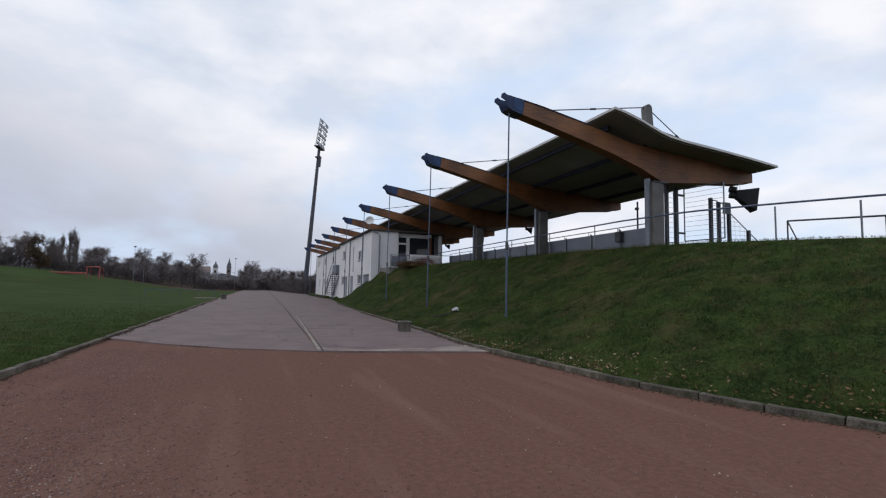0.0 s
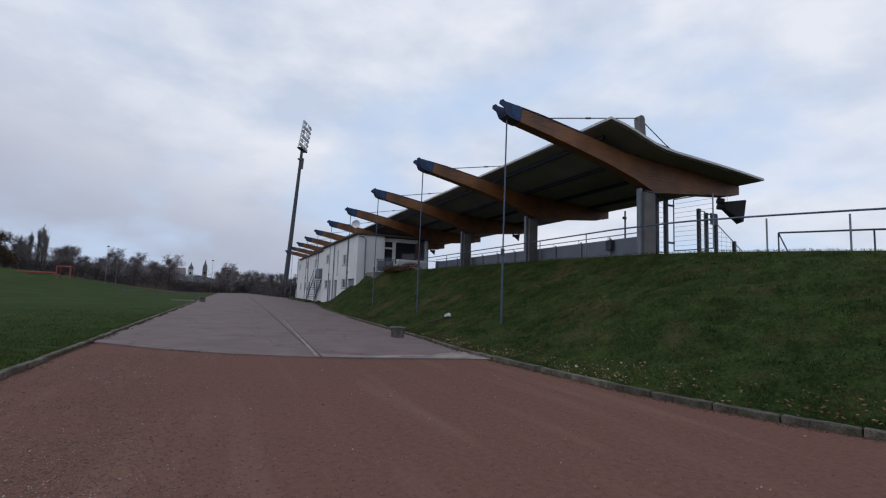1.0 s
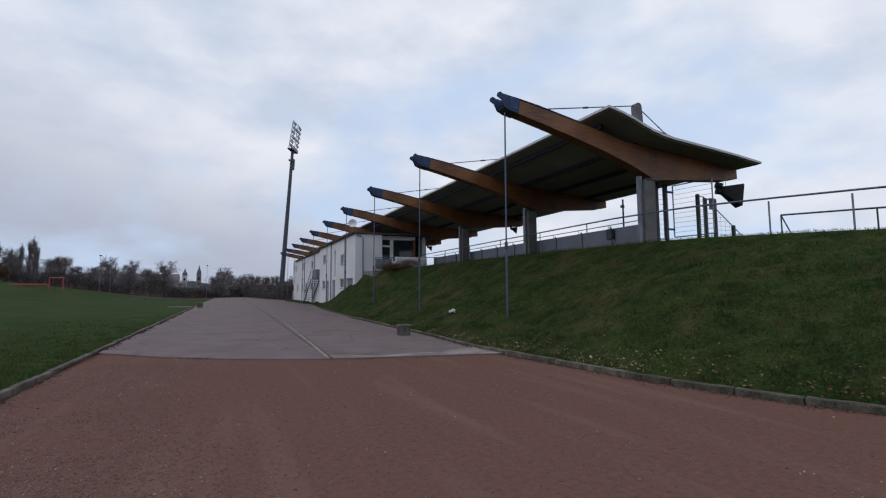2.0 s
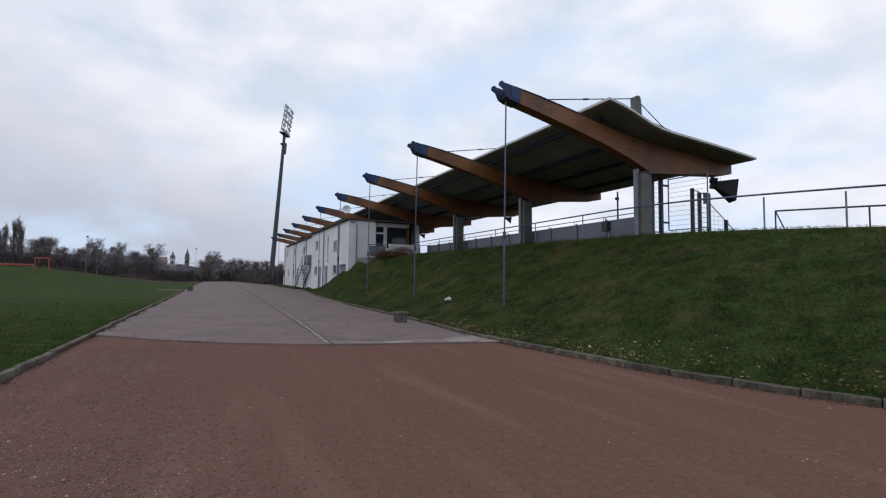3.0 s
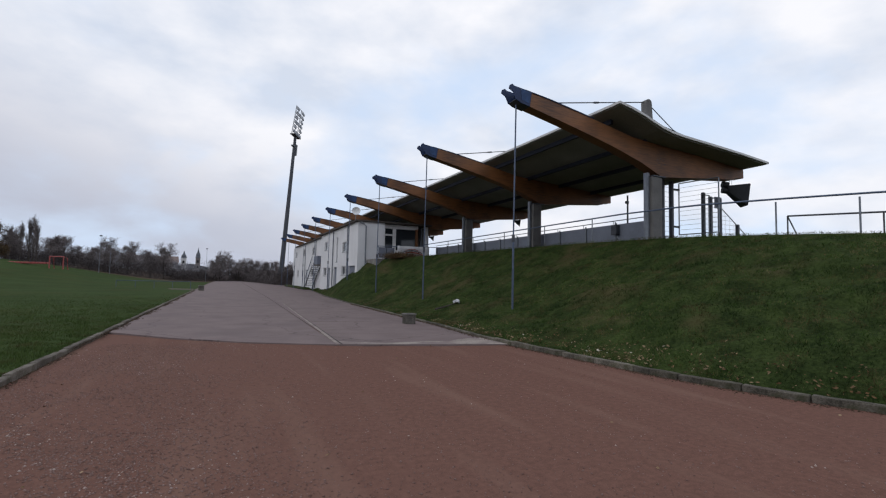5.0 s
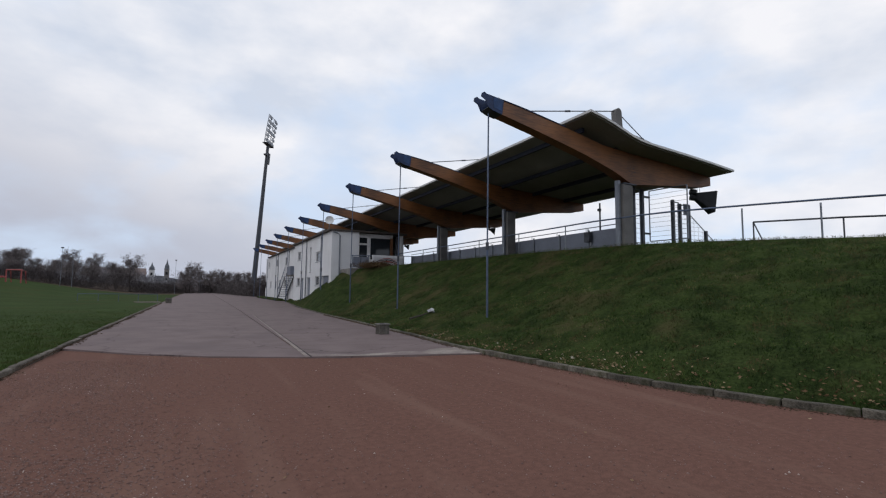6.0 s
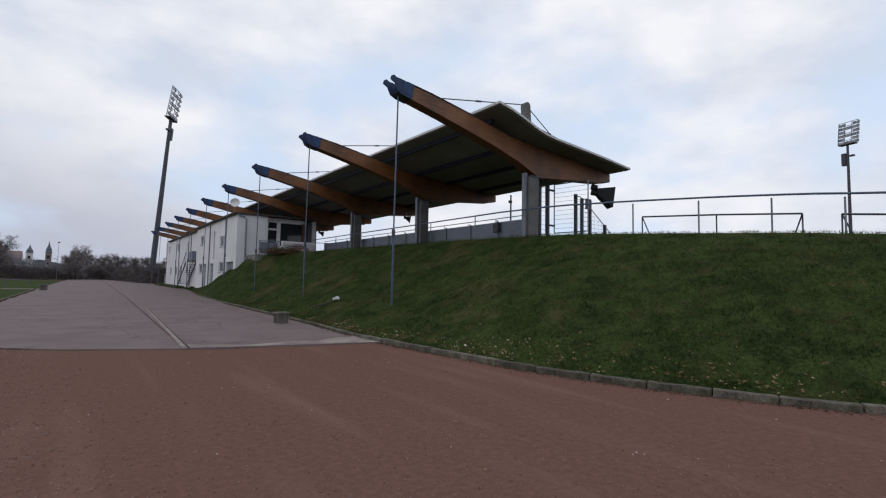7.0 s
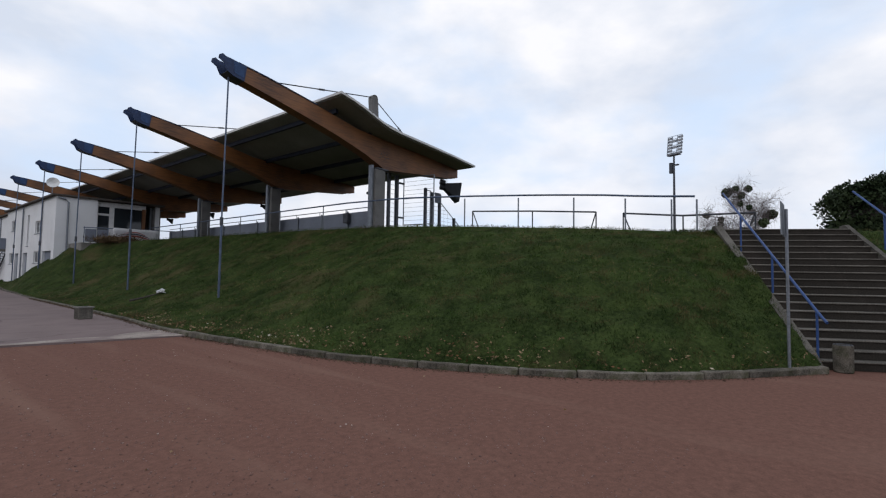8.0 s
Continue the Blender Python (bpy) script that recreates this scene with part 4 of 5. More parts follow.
mesh_panel(gate, (17.35, 15.5), (17.6, 13.75), 3.95, 6.3, 1, 11, M_GALV)
for z in (4.3, 6.0):
    part("hinge", box(nb(), (16.92, 15.46, z - 0.04), (17.36, 15.54, z + 0.04)), M_STEEL, gate)
fence = thing("mesh_fence", (0, 0, 0), "galvanised mesh fence with steel posts by the column", "fence")
mesh_panel(fence, (16.45, 15.55), (16.79, 15.55), 3.85, 6.3, 1, 11, M_GALV)
mesh_panel(fence, (19.05, 15.5), (19.40, 15.5), 3.6, 5.95, 1, 10, M_GALV)
mesh_panel(fence, (19.56, 15.5), (20.1, 15.5), 3.6, 5.85, 1, 10, M_GALV)
mesh_panel(fence, (20.2, 15.5), (22.15, 15.5), 3.6, 5.45, 6, 9, M_GALV, slope=1.3)
for x, y, z in ((16.36, 15.55, 6.4), (16.87, 15.5, 6.35), (18.98, 15.5, 6.05), (19.48, 15.5, 5.9), (20.14, 15.5, 5.85), (21.43, 15.5, 4.7)):
    part("post", box(nb(), (x - 0.07, y - 0.07, 3.2), (x + 0.07, y + 0.07, z), 0.01), M_STEEL, fence, "dark steel post")
part("sign_plate", box(nb(), (19.62, 15.38, 5.35), (20.12, 15.41, 5.9), 0.01), M_PANEL, fence, "blue-grey plate")
meter = thing("junction_box", (15.28, 17.3, 4.15), "small grey junction box on a post by the parapet", "box")
part("case", box(nb(), (-0.12, -0.17, -0.2), (0.1, 0.17, 0.28), 0.02), M_STEEL, meter)
part("post", tube(nb(), [(0, 0, -0.75), (0, 0, 0.42)], 0.03, 6), M_GALV, meter)
lamp_post = thing("slim_post", (20.5, 21.6, 3.3), "slim steel post behind the parapet", "post")
part("shaft", tube(nb(), [(0, 0, 0), (0, 0, 3.7)], 0.05, 8), M_STEEL, lamp_post)
part("clamp", box(nb(), (-0.14, -0.08, 3.2), (0.05, 0.08, 3.35), 0.01), M_STEEL, lamp_post)


def loudspeaker(at, size, label):
    """A flared horn loudspeaker with two round drivers, hanging from chains under a beam end."""
    t = thing("loudspeaker", at, label, "loudspeaker", "hanging loudspeakers", rz=-34)
    s = size
    bm = nb()
    a = [bm.verts.new((-0.30 * s, y * s, z * s)) for y, z in ((-0.16, -0.02), (0.16, -0.02), (0.16, 0.26), (-0.16, 0.26))]
    b = [bm.verts.new((x * s, y * s, z * s)) for x, y, z in ((0.36, -0.34, -0.62), (0.36, 0.34, -0.62), (0.50, 0.30, 0.32), (0.50, -0.30, 0.32))]
    for i in range(4):
        bm.faces.new((a[i], a[(i + 1) % 4], b[(i + 1) % 4], b[i]))
    bm.faces.new(a[::-1])
    bm.faces.new(b)
    bmesh.ops.recalc_face_normals(bm, faces=bm.faces[:])
    bmesh.ops.bevel(bm, geom=bm.edges[:], offset=0.02 * s, segments=2, affect="EDGES")
    part("horn", bm, M_DARK, t)
    for z in (0.06, 0.30):
        part("driver", tube(nb(), [(-0.50 * s, 0, z * s + 0.04), (-0.26 * s, 0, z * s)], 0.13 * s, 12), M_DARK, t)
    for y in (-0.1, 0.12):
        part("chain", tube(nb(), [(-0.15 * s, y * s, 0.25 * s), (-0.15 * s, y * s, 0.85 * s)], 0.008, 5), M_GALV, t)
    return t


loudspeaker((19.85, 14.55, 6.0), 1.1, "black horn loudspeaker hanging under the beam end")
for k in (2, 3, 4):
    loudspeaker((18.95, Y0 + BAY * k - 0.30, 6.25), 0.55, "black horn loudspeaker hanging under the beam end")


# ---------------------------------------------------------------- floodlight towers
def floodlight(at, height, head_w, head_h, rz, label, r=0.55):
    """A tapered mast with a lattice head carrying rows of lamps."""
    t = thing("floodlight_mast", at, label, "floodlight", "floodlight masts", rz=rz)
    part("mast", tube(nb(), [(0, 0, 0), (0, 0, height * 0.33), (0, 0, height * 0.66), (0, 0, height)], r, 12, r * 0.55), M_STEEL, t)
    part("base_drum", tube(nb(), [(0, 0, -0.1), (0, 0, 3.4)], r * 1.3, 12, r * 1.2), M_STEEL, t)
    part("platform", box(nb(), (-head_w * 0.42, -0.6, height - 0.2), (head_w * 0.42, 0.5, height), 0.03), M_STEEL, t)
    part("service_box", box(nb(), (0.3, -0.35, height - 4.2), (1.0, 0.35, height - 1.8), 0.03), M_STEEL, t)
    part("lower_step", box(nb(), (-1.1, -0.3, height - 2.6), (-0.3, 0.3, height - 2.3), 0.03), M_STEEL, t)
    hd = nb()
    for x in (-0.5, -0.18, 0.18, 0.5):
        tube(hd, [(x * head_w, 0, height), (x * head_w, -0.5, height + head_h)], 0.07, 6)
    for k in range(7):
        z = height + head_h * k / 6
        tube(hd, [(-0.5 * head_w, -0.5 * k / 6, z), (0.5 * head_w, -0.5 * k / 6, z)], 0.06, 6)
    head = part("lattice_head", hd, M_GALV, t, "galvanised lattice head")
    for k in range(6):
        for j in range(6):
            x = (-0.45 + 0.9 * j / 5) * head_w
            if j in (2, 3) and k % 2:
                continue
            z = height + head_h * (k + 0.45) / 6
            y = -0.5 * (k + 0.45) / 6
            part("lamp", box(nb(), (x - 0.27, y - 0.35, z - 0.26), (x + 0.27, y - 0.12, z + 0.26), 0.05), M_LENS if (k + j) % 3 else M_GALV, head)
    return t


west_tower = floodlight((9.4, 107.0, 0.0), 32.6, 4.3, 6.0, 62, "tall leaning steel floodlight mast with lattice lamp head")
west_tower.matrix_world = pose(9.4, 107.0, -0.05, 0, 3.2, 0) @ pose(0, 0, 0, 0, 0, 62)
floodlight((115.7, 26.0, 0.0), 29.4, 3.4, 4.4, 70, "tall steel floodlight mast behind the bank", 0.36)


# ---------------------------------------------------------------- bins, planters, sign, litter
def planter(at, s, label):
    """A square ribbed concrete planter, hollow at the top with soil inside."""
    t = thing("concrete_planter", at, label, "planter", "concrete planters", rz=6)
    bm = nb()
    box(bm, (-s / 2, -s / 2, 0), (s / 2, s / 2, s * 0.95), s * 0.03)
    part("body", bm, M_STEP, t)
    for k in range(5):
        for sx, sy in ((1, 0), (-1, 0), (0, 1), (0, -1)):
            o = (-0.4 + 0.2 * k) * s
            lo = (o - 0.05 * s, -s / 2 - 0.02 * s, 0.05 * s) if sx == 0 else (-s / 2 - 0.02 * s, o - 0.05 * s, 0.05 * s)
            hi = (o + 0.05 * s, -s / 2 + 0.01, 0.82 * s) if sx == 0 else (-s / 2 + 0.01, o + 0.05 * s, 0.82 * s)
            if sx + sy > 0:
                lo, hi = (tuple(-v for v in hi[:2]) + (lo[2],)), (tuple(-v for v in lo[:2]) + (hi[2],))
            part("rib", box(nb(), lo, hi, 0.004), M_STEP, t)
    bm = nb()
    for lo, hi in (((-s / 2 - 0.03, -s / 2 - 0.03), (s / 2 + 0.03, -s / 2 + 0.05)), ((-s / 2 - 0.03, s / 2 - 0.05), (s / 2 + 0.03, s / 2 + 0.03)), ((-s / 2 - 0.03, -s / 2 + 0.05), (-s / 2 + 0.05, s / 2 - 0.05)), ((s / 2 - 0.05, -s / 2 + 0.05), (s / 2 + 0.03, s / 2 - 0.05))):
        box(bm, (*lo, s * 0.93), (*hi, s * 1.03))
    part("rim", bm, M_CONCRETE, t)
    part("soil", box(nb(), (-s / 2 + 0.05, -s / 2 + 0.05, s * 0.9), (s / 2 - 0.05, s / 2 - 0.05, s * 0.965), 0.01), M_BARK, t)
    return t


planter((4.84, 16.8, 0.03), 0.36, "square ribbed concrete planter by the bank's kerb")
planter((-3.5, 55.6, 0.026), 0.50, "square ribbed concrete planter at the field's corner")

bin_ = thing("litter_bin", (11.10, -0.98, 0.0), "round grey concrete litter bin at the stairs' foot", "bin")
bm = nb()
HB = 0.52
prof = [(0.145, 0), (0.158, 0.02), (0.166, HB - 0.02), (0.162, HB), (0.138, HB), (0.134, HB - 0.02), (0.13, 0.1), (0, 0.1)]
rings = [[bm.verts.new((r * math.cos(a * math.pi / 12), r * math.sin(a * math.pi / 12), z)) for a in range(24)] if r else [bm.verts.new((0, 0, z))] for r, z in prof]
for q, w in zip(rings, rings[1:]):
    for k in range(24):
        bm.faces.new((q[k], q[(k + 1) % 24], w[(k + 1) % 24], w[k]) if len(w) > 1 else (q[k], q[(k + 1) % 24], w[0]))
bin_.scale = (0.88, 0.88, 0.88)
part("drum", bm, M_KERB, bin_)
part("liner_ring", tube(nb(), [(0.145 * math.cos(a * math.pi / 12), 0.145 * math.sin(a * math.pi / 12), HB + 0.004) for a in range(25)], 0.012, 5), M_STEEL, bin_)

sign = thing("sign_post", (10.30, -0.28, 0.0), "grey steel sign post seen edge-on beside the stairs", "sign")
part("post", tube(nb(), [(0, 0, 0), (0.02, 0, 2.75)], 0.024, 8), M_GALV, sign)
part("sign_plate", box(nb(), (-0.28, 0.045, 2.3), (0.32, 0.06, 2.86), 0.004), M_GALV, sign, "bare grey back of the sign plate").matrix_basis = Matrix.Rotation(radians(-1), 4, "Z")

lit = thing("crumpled_paper", (7.6, 18.5, on_bank(7.6, 18.5)), "crumpled white paper lying in the grass", "litter")
bm = nb()
bmesh.ops.create_icosphere(bm, subdivisions=3, radius=0.15)
for v in bm.verts:
    v.co *= 0.45 + 0.8 * random.random()
    v.co.z = max(v.co.z * 0.8, -0.03) + 0.06
part("sheet", bm, M_BANNER, lit)
br = thing("fallen_branch", (7.15, 18.4, on_bank(7.15, 18.4)), "short dark fallen branch in the grass", "branch")
part("stem", tube(nb(), [(-0.65, -0.2, 0.02), (-0.2, -0.05, 0.10), (0.2, 0.05, 0.20), (0.5, 0.0, 0.30)], 0.045, 6, 0.015), M_BARK, br)
part("twig", tube(nb(), [(0, 0, 0.10), (0.2, 0.25, 0.2)], 0.014, 5, 0.006), M_BARK, br)

# red goal frame and red barrier far across the field
GX, GY = -26.9, 99.0
gz = float(field_z(np.array(GX), np.array(GY)))
goal = thing("goal_frame", (GX, GY, gz), "red goal frame standing on the far grass", "goal", rz=-12)
for pts in ([(-1.0, 0, 0), (-1.0, 0, 2.1)], [(1.0, 0, 0), (1.0, 0, 2.1)], [(-1.05, 0, 2.1), (1.05, 0, 2.1)], [(-1.0, 0, 2.1), (-1.0, 1.1, 1.9), (-1.0, 1.5, 0)], [(1.0, 0, 2.1), (1.0, 1.1, 1.9), (1.0, 1.5, 0)]):
    part("bar", tube(nb(), pts, 0.10, 8), M_RED, goal)
barrier = thing("red_mats", (GX - 5.0, GY + 2.0, float(field_z(np.array(GX - 5.0), np.array(GY + 2.0)))), "low row of red padded mats behind the goal", "mats", rz=-12)
for k in range(5):
    part("mat", box(nb(), (-2 + k * 1.15, -0.5, 0), (-0.9 + k * 1.15, 0.5, 0.32), 0.06), M_RED, barrier)

# low blue rail beside the side path
lowrail = thing("path_railing", (0, 0, 0), "low blue-grey tubular railing along the side path", "railing")
part("top_rail", tube(nb(), [(-12, 62.0, 0.85), (-4.8, 61.2, 0.85)], 0.03, 6), M_BLUEGREY, lowrail)
for k in range(5):
    part("post", tube(nb(), [(-12 + 1.8 * k, 62.0 - 0.2 * k, 0.0), (-12 + 1.8 * k, 62.0 - 0.2 * k, 0.85)], 0.025, 6), M_BLUEGREY, lowrail)


# ---------------------------------------------------------------- far buildings
def church(at):
    t = thing("church", at, "distant church with two slender spired towers", "church")
    for x, w, h, cap in ((-2.9, 1.05, 9.2, 3.4), (2.9, 0.95, 9.6, 4.6)):
        tw = part("tower", box(nb(), (x - w, -w, 0), (x + w, w, h), 0.05), M_FASCIA if x < 0 else M_CONC_LIGHT, t)
        bm = nb()
        prof = [(1.35 * w, 0), (1.0 * w, 0.15), (1.05 * w, 0.3), (0.5 * w, 0.55), (0.32 * w, 0.7), (0.03, 1.0)]
        rings = [[bm.verts.new((x + r * math.cos(a * math.pi / 4 + 0.39), r * math.sin(a * math.pi / 4 + 0.39), h + z * cap)) for a in range(8)] for r, z in prof]
        for q, w2 in zip(rings, rings[1:]):
            for k in range(8):
                bm.faces.new((q[k], q[(k + 1) % 8], w2[(k + 1) % 8], w2[k]))
        part("spire", bm, M_SLATE, tw)
        for z in (h - 1.8, h - 4.4):
            part("louvre", box(nb(), (x - 0.4, -w - 0.06, z - 0.6), (x + 0.4, -w - 0.01, z + 0.6)), M_DARK, tw)
    bm = nb()
    prism(bm, [(-9, 0), (-9, 5), (0, 6.8), (9, 5), (9, 0)], 3, 22)
    part("nave", bm, M_SLATE, t)
    return t


church((-15.9, 248, 0.0))


def block(at, size, rows, cols, material, roofm, label, rz=0.0, pitched=True):
    """A far house block: walls, roof, and windows in rows."""
    t = thing("apartment_block", at, label, "building", "far houses", rz=rz)
    w, d, h = size
    part("wall", box(nb(), (-w / 2, 0, 0), (w / 2, d, h)), material, t)
    bm = nb()
    if pitched:
        bmm = [(-0.4, h), (d / 2, h + d * 0.28), (d + 0.4, h)]
        a = [bm.verts.new((-w / 2 - 0.3, y, z + 0.01)) for y, z in bmm]
        b = [bm.verts.new((w / 2 + 0.3, y, z + 0.01)) for y, z in bmm]
        bm.faces.new(a)
        bm.faces.new(b[::-1])
        for i in range(3):
            bm.faces.new((a[i], b[i], b[(i + 1) % 3], a[(i + 1) % 3]))
        bmesh.ops.recalc_face_normals(bm, faces=bm.faces[:])
    else:
        box(bm, (-w / 2 - 0.2, -0.2, h + 0.01), (w / 2 + 0.2, d + 0.2, h + 0.4))
    part("roof", bm, roofm, t)
    for r in range(rows):
        for c in range(cols):
            x, z = -w / 2 + w * (c + 0.5) / cols, h * (r + 0.42) / rows
            wf = part("window", box(nb(), (x - 0.75, -0.08, z - 0.75), (x + 0.75, -0.005, z + 0.75)), M_WHITEPAINT, t)
            part("pane", box(nb(), (x - 0.6, -0.12, z - 0.62), (x + 0.6, -0.082, z + 0.62)), M_GLASS, wf)
    return t


block((-57, 232, 0), (34, 10, 6.5), 3, 10, M_BRICK, M_SLATE, "long distant brick house block with slate roof", 12)
block((-28, 236, 0), (16, 10, 6.8), 3, 5, M_BRICK, M_BRICK, "distant brick house block behind the trees", 8)
block((-50, 103, 4.6), (8, 8, 5.6), 2, 3, M_WHITE, M_SLATE, "pale rendered house at the field's edge", 25, False)
block((-84, 168, 4.6), (14, 10, 9.0), 3, 4, M_BRICK, M_SLATE, "distant flat-roofed block among bare trees", 20, False)


def street_lamp(at, h, label):
    t = thing("street_lamp", at, label, "lamp", "far lamp posts")
    part("pole", tube(nb(), [(0, 0, 0), (0, 0, h)], 0.045, 6, 0.03), M_GALV, t)
    part("lamp_head", box(nb(), (-0.22, -0.16, h), (0.22, 0.16, h + 0.22), 0.04), M_STEEL, t)
    return t


for x, y, h in ((-23.6, 112, 7.4), (-22.6, 116, 6.8), (-5.9, 140, 8.6), (-0.2, 150, 7.0)):
    street_lamp((x, y, float(ground_z(np.array(x), np.array(float(y)))) - 0.05), h, "slim distant lamp post before the trees")

g9 = np.random.default_rng(9)
P = g9.normal(0, 1, (2600, 3)) * np.array([0.55, 0.9, 0.16])


# ---------------------------------------------------------------- trees
rng = np.random.default_rng(7)


def grow(height, spread, levels, limbs, start=0.25, upright=0.5, r0=None, seed=1):
    """Branch segments of a bare tree: start, end, radius at both ends."""
    g = np.random.default_rng(seed)
    segs, tips = [], []

    def branch(p, d, length, r, lev):
        n = 4
        q = p
        for k in range(n):
            d = d + g.normal(0, 0.10 + 0.05 * lev, 3) + np.array([0, 0, 0.05 * upright])
            d = d / np.linalg.norm(d)
            e = q + d * length / n
            ra, rb = r * (1 - 0.75 * k / n), r * (1 - 0.75 * (k + 1) / n)
            segs.append((q, e, ra, rb, lev))
            if lev < levels:
                first = start if lev == 0 else 0.2
                if (k + 1) / n > first:
                    m = limbs if lev == 0 else max(2, limbs - 1)
                    for _ in range(m):
                        side = g.normal(0, 1, 3)
                        side -= d * side.dot(d)
                        side /= np.linalg.norm(side) + 1e-9
                        nd = d * (0.45 + upright) + side * spread
                        nd[2] = nd[2] * 0.8 + 0.25 * upright
                        f = g.uniform(0.35, 0.62) * (1.0 if lev else 1.05 - 0.5 * (k + 1) / n)
                        branch(q + (e - q) * g.uniform(0.3, 1.0), nd / np.linalg.norm(nd), length * f, rb * 0.62, lev + 1)
            else:
                tips.append(e)
            q = e

    branch(np.zeros(3), np.array([0, 0, 1.0]), height, r0 or height * 0.022, 0)
    return segs, np.array(tips)


def seg_mesh(name, segs, material, min_r=0.0, sides=4):
    V, T = [], []
    ang = np.arange(sides) * 2 * np.pi / sides
    for p, e, ra, rb, lev in segs:
        d = (e - p) / (np.linalg.norm(e - p) + 1e-9)
        a = np.cross(d, [0.31, 0.87, 0.17])
        a /= np.linalg.norm(a)
        b = np.cross(d, a)
        ring = np.outer(np.cos(ang), a) + np.outer(np.sin(ang), b)
        o = len(V) * sides
        V.append(p + ring * max(ra, min_r))
        V.append(e + ring * max(rb, min_r))
        for k in range(sides):
            k2 = (k + 1) % sides
            T += [(o + k, o + k2, o + sides + k2), (o + k, o + sides + k2, o + sides + k)]
    return soup(name, np.concatenate(V), T, material)


def leaves(points, size, jitter, per, seed, flat_up=0.0, long=1.0, wide=0.45, tall=0.0):
    """Small pointed leaves scattered round points."""
    g = np.random.default_rng(seed)
    c = np.repeat(points, per, 0) + g.normal(0, jitter, (len(points) * per, 3))
    n = len(c)
    a = g.normal(0, 1, (n, 3))
    a[:, 2] = a[:, 2] * (1 - flat_up) + tall
    a /= np.linalg.norm(a, axis=1, keepdims=True)
    b = np.cross(a, g.normal(0, 1, (n, 3)))
    b /= np.linalg.norm(b, axis=1, keepdims=True)
    s = size * g.uniform(0.6, 1.4, (n, 1))
    V = np.stack([c - a * s * long, c + b * s * wide, c + a * s * long, c - b * s * wide], 1).reshape(-1, 3)
    i = np.arange(n)[:, None] * 4
    T = np.concatenate([i + [0, 1, 2], i + [0, 2, 3]])
    return V, T


def bare_tree(label, height, spread, upright, seed, limbs=3, twig=0.5, group="", start=0.25):
    t = thing("bare_tree", (0, 0, 0), label, "tree", group)
    segs, tips = grow(height * 0.62, spread, 3, limbs, start, upright, height * 0.017, seed)
    thick = [s for s in segs if s[4] <= 1]
    fine = [s for s in segs if s[4] > 1]
    ob = new("trunk", seg_mesh("trunk", thick, M_BARK, 0.03, 5))
    ob.parent = t
    ob = new("crown", seg_mesh("crown", fine, M_TWIG, 0.012, 3))
    ob.parent = t
    V, T = leaves(tips, twig, twig * 0.35, 1, seed + 50, 0.0, 1.0, 0.035, 0.5)
    ob = new("twig_spray", soup("twig_spray", V, T, M_TWIG))
    ob.parent = t
    return t


protos = [bare_tree("bare winter tree with a broad open crown", 9.5, 0.95, 0.25, 11, 3, 0.5, "far bare trees"),
          bare_tree("bare winter tree with a rounded crown", 8.0, 0.8, 0.35, 12, 3, 0.45, "far bare trees"),
          bare_tree("bare winter tree with several leaning limbs", 7.0, 1.05, 0.2, 13, 3, 0.45, "far bare trees", 0.1),
          bare_tree("tall slender bare poplar", 11.5, 0.17, 1.2, 14, 3, 0.4, "bare poplars", 0.05)]


def gz_at(x, y):
    return float(ground_z(np.array(float(x)), np.array(float(y))))


spots = []
g2 = np.random.default_rng(21)
for k in range(34):
    f = k / 33
    x = -62 + 66 * f + g2.uniform(-1.5, 1.5)
    y = 118 + 34 * f**0.8 + g2.uniform(-4, 10)
    spots.append((int(g2.integers(0, 3)), x, y - 4, g2.uniform(0.85, 1.3)))
for k in range(10):
    spots.append((int(g2.integers(0, 3)), 4 + 3.0 * k + g2.uniform(-1, 1), 152 + g2.uniform(-6, 14) + 2 * k, g2.uniform(0.9, 1.4)))
for x, y, s in ((-37.0, 116, 0.80), (-35.2, 117, 0.98), (-34.4, 116, 0.85), (-39.3, 118, 0.72), (-36.0, 117.5, 0.9)):
    spots.append((3, x, y, s))
spots += [(1, 122, 92, 2.2), (3, 126, 90, 1.5), (3, 121, 97, 1.35)]
used = set()
spots = [q for q in spots if abs(q[1] / q[2] + 0.066) > 0.03]
for i, x, y, s in spots:
    m = pose(x, y, gz_at(x, y) - 0.05, 0, 0, g2.uniform(0, 360)) @ Matrix.Diagonal((s * 0.55, s * 0.55, s, 1) if i == 3 else (s, s, s, 1))
    if i in used:
        c = copy_thing(protos[i], pose(0, 0, 0))
        c.matrix_basis = m
    else:
        used.add(i)
        protos[i].matrix_basis = m


def shrub_belt(name, path, width, height, n, size, material, label, category, seed, zfun):
    """A dense uneven belt of shrubs, of many small leaves."""
    g = np.random.default_rng(seed)
    p = np.array(path, float)
    d = np.concatenate([[0], np.cumsum(np.hypot(*np.diff(p, axis=0).T))])
    u = g.uniform(0, d[-1], n)
    x, y = np.interp(u, d, p[:, 0]), np.interp(u, d, p[:, 1])
    top = height * (0.62 + 0.25 * np.sin(u * 0.31 + 1) * np.sin(u * 0.13) + 0.22 * np.sin(u * 0.9) * np.sin(u * 0.57 + 2) + 0.1 * np.sin(u * 2.7))
    x, y = x + g.normal(0, width / 2, n), y + g.normal(0, width / 2, n)
    z = zfun(x, y) + top * g.uniform(0, 1, n) ** 0.75
    V, T = leaves(np.stack([x, y, z], 1), size, 0.05, 1, seed + 1, 0.0, 1.0, 0.07, 0.9)
    return tagged(new(name, soup(name, V, T, material)), label, category, kind="stuff")


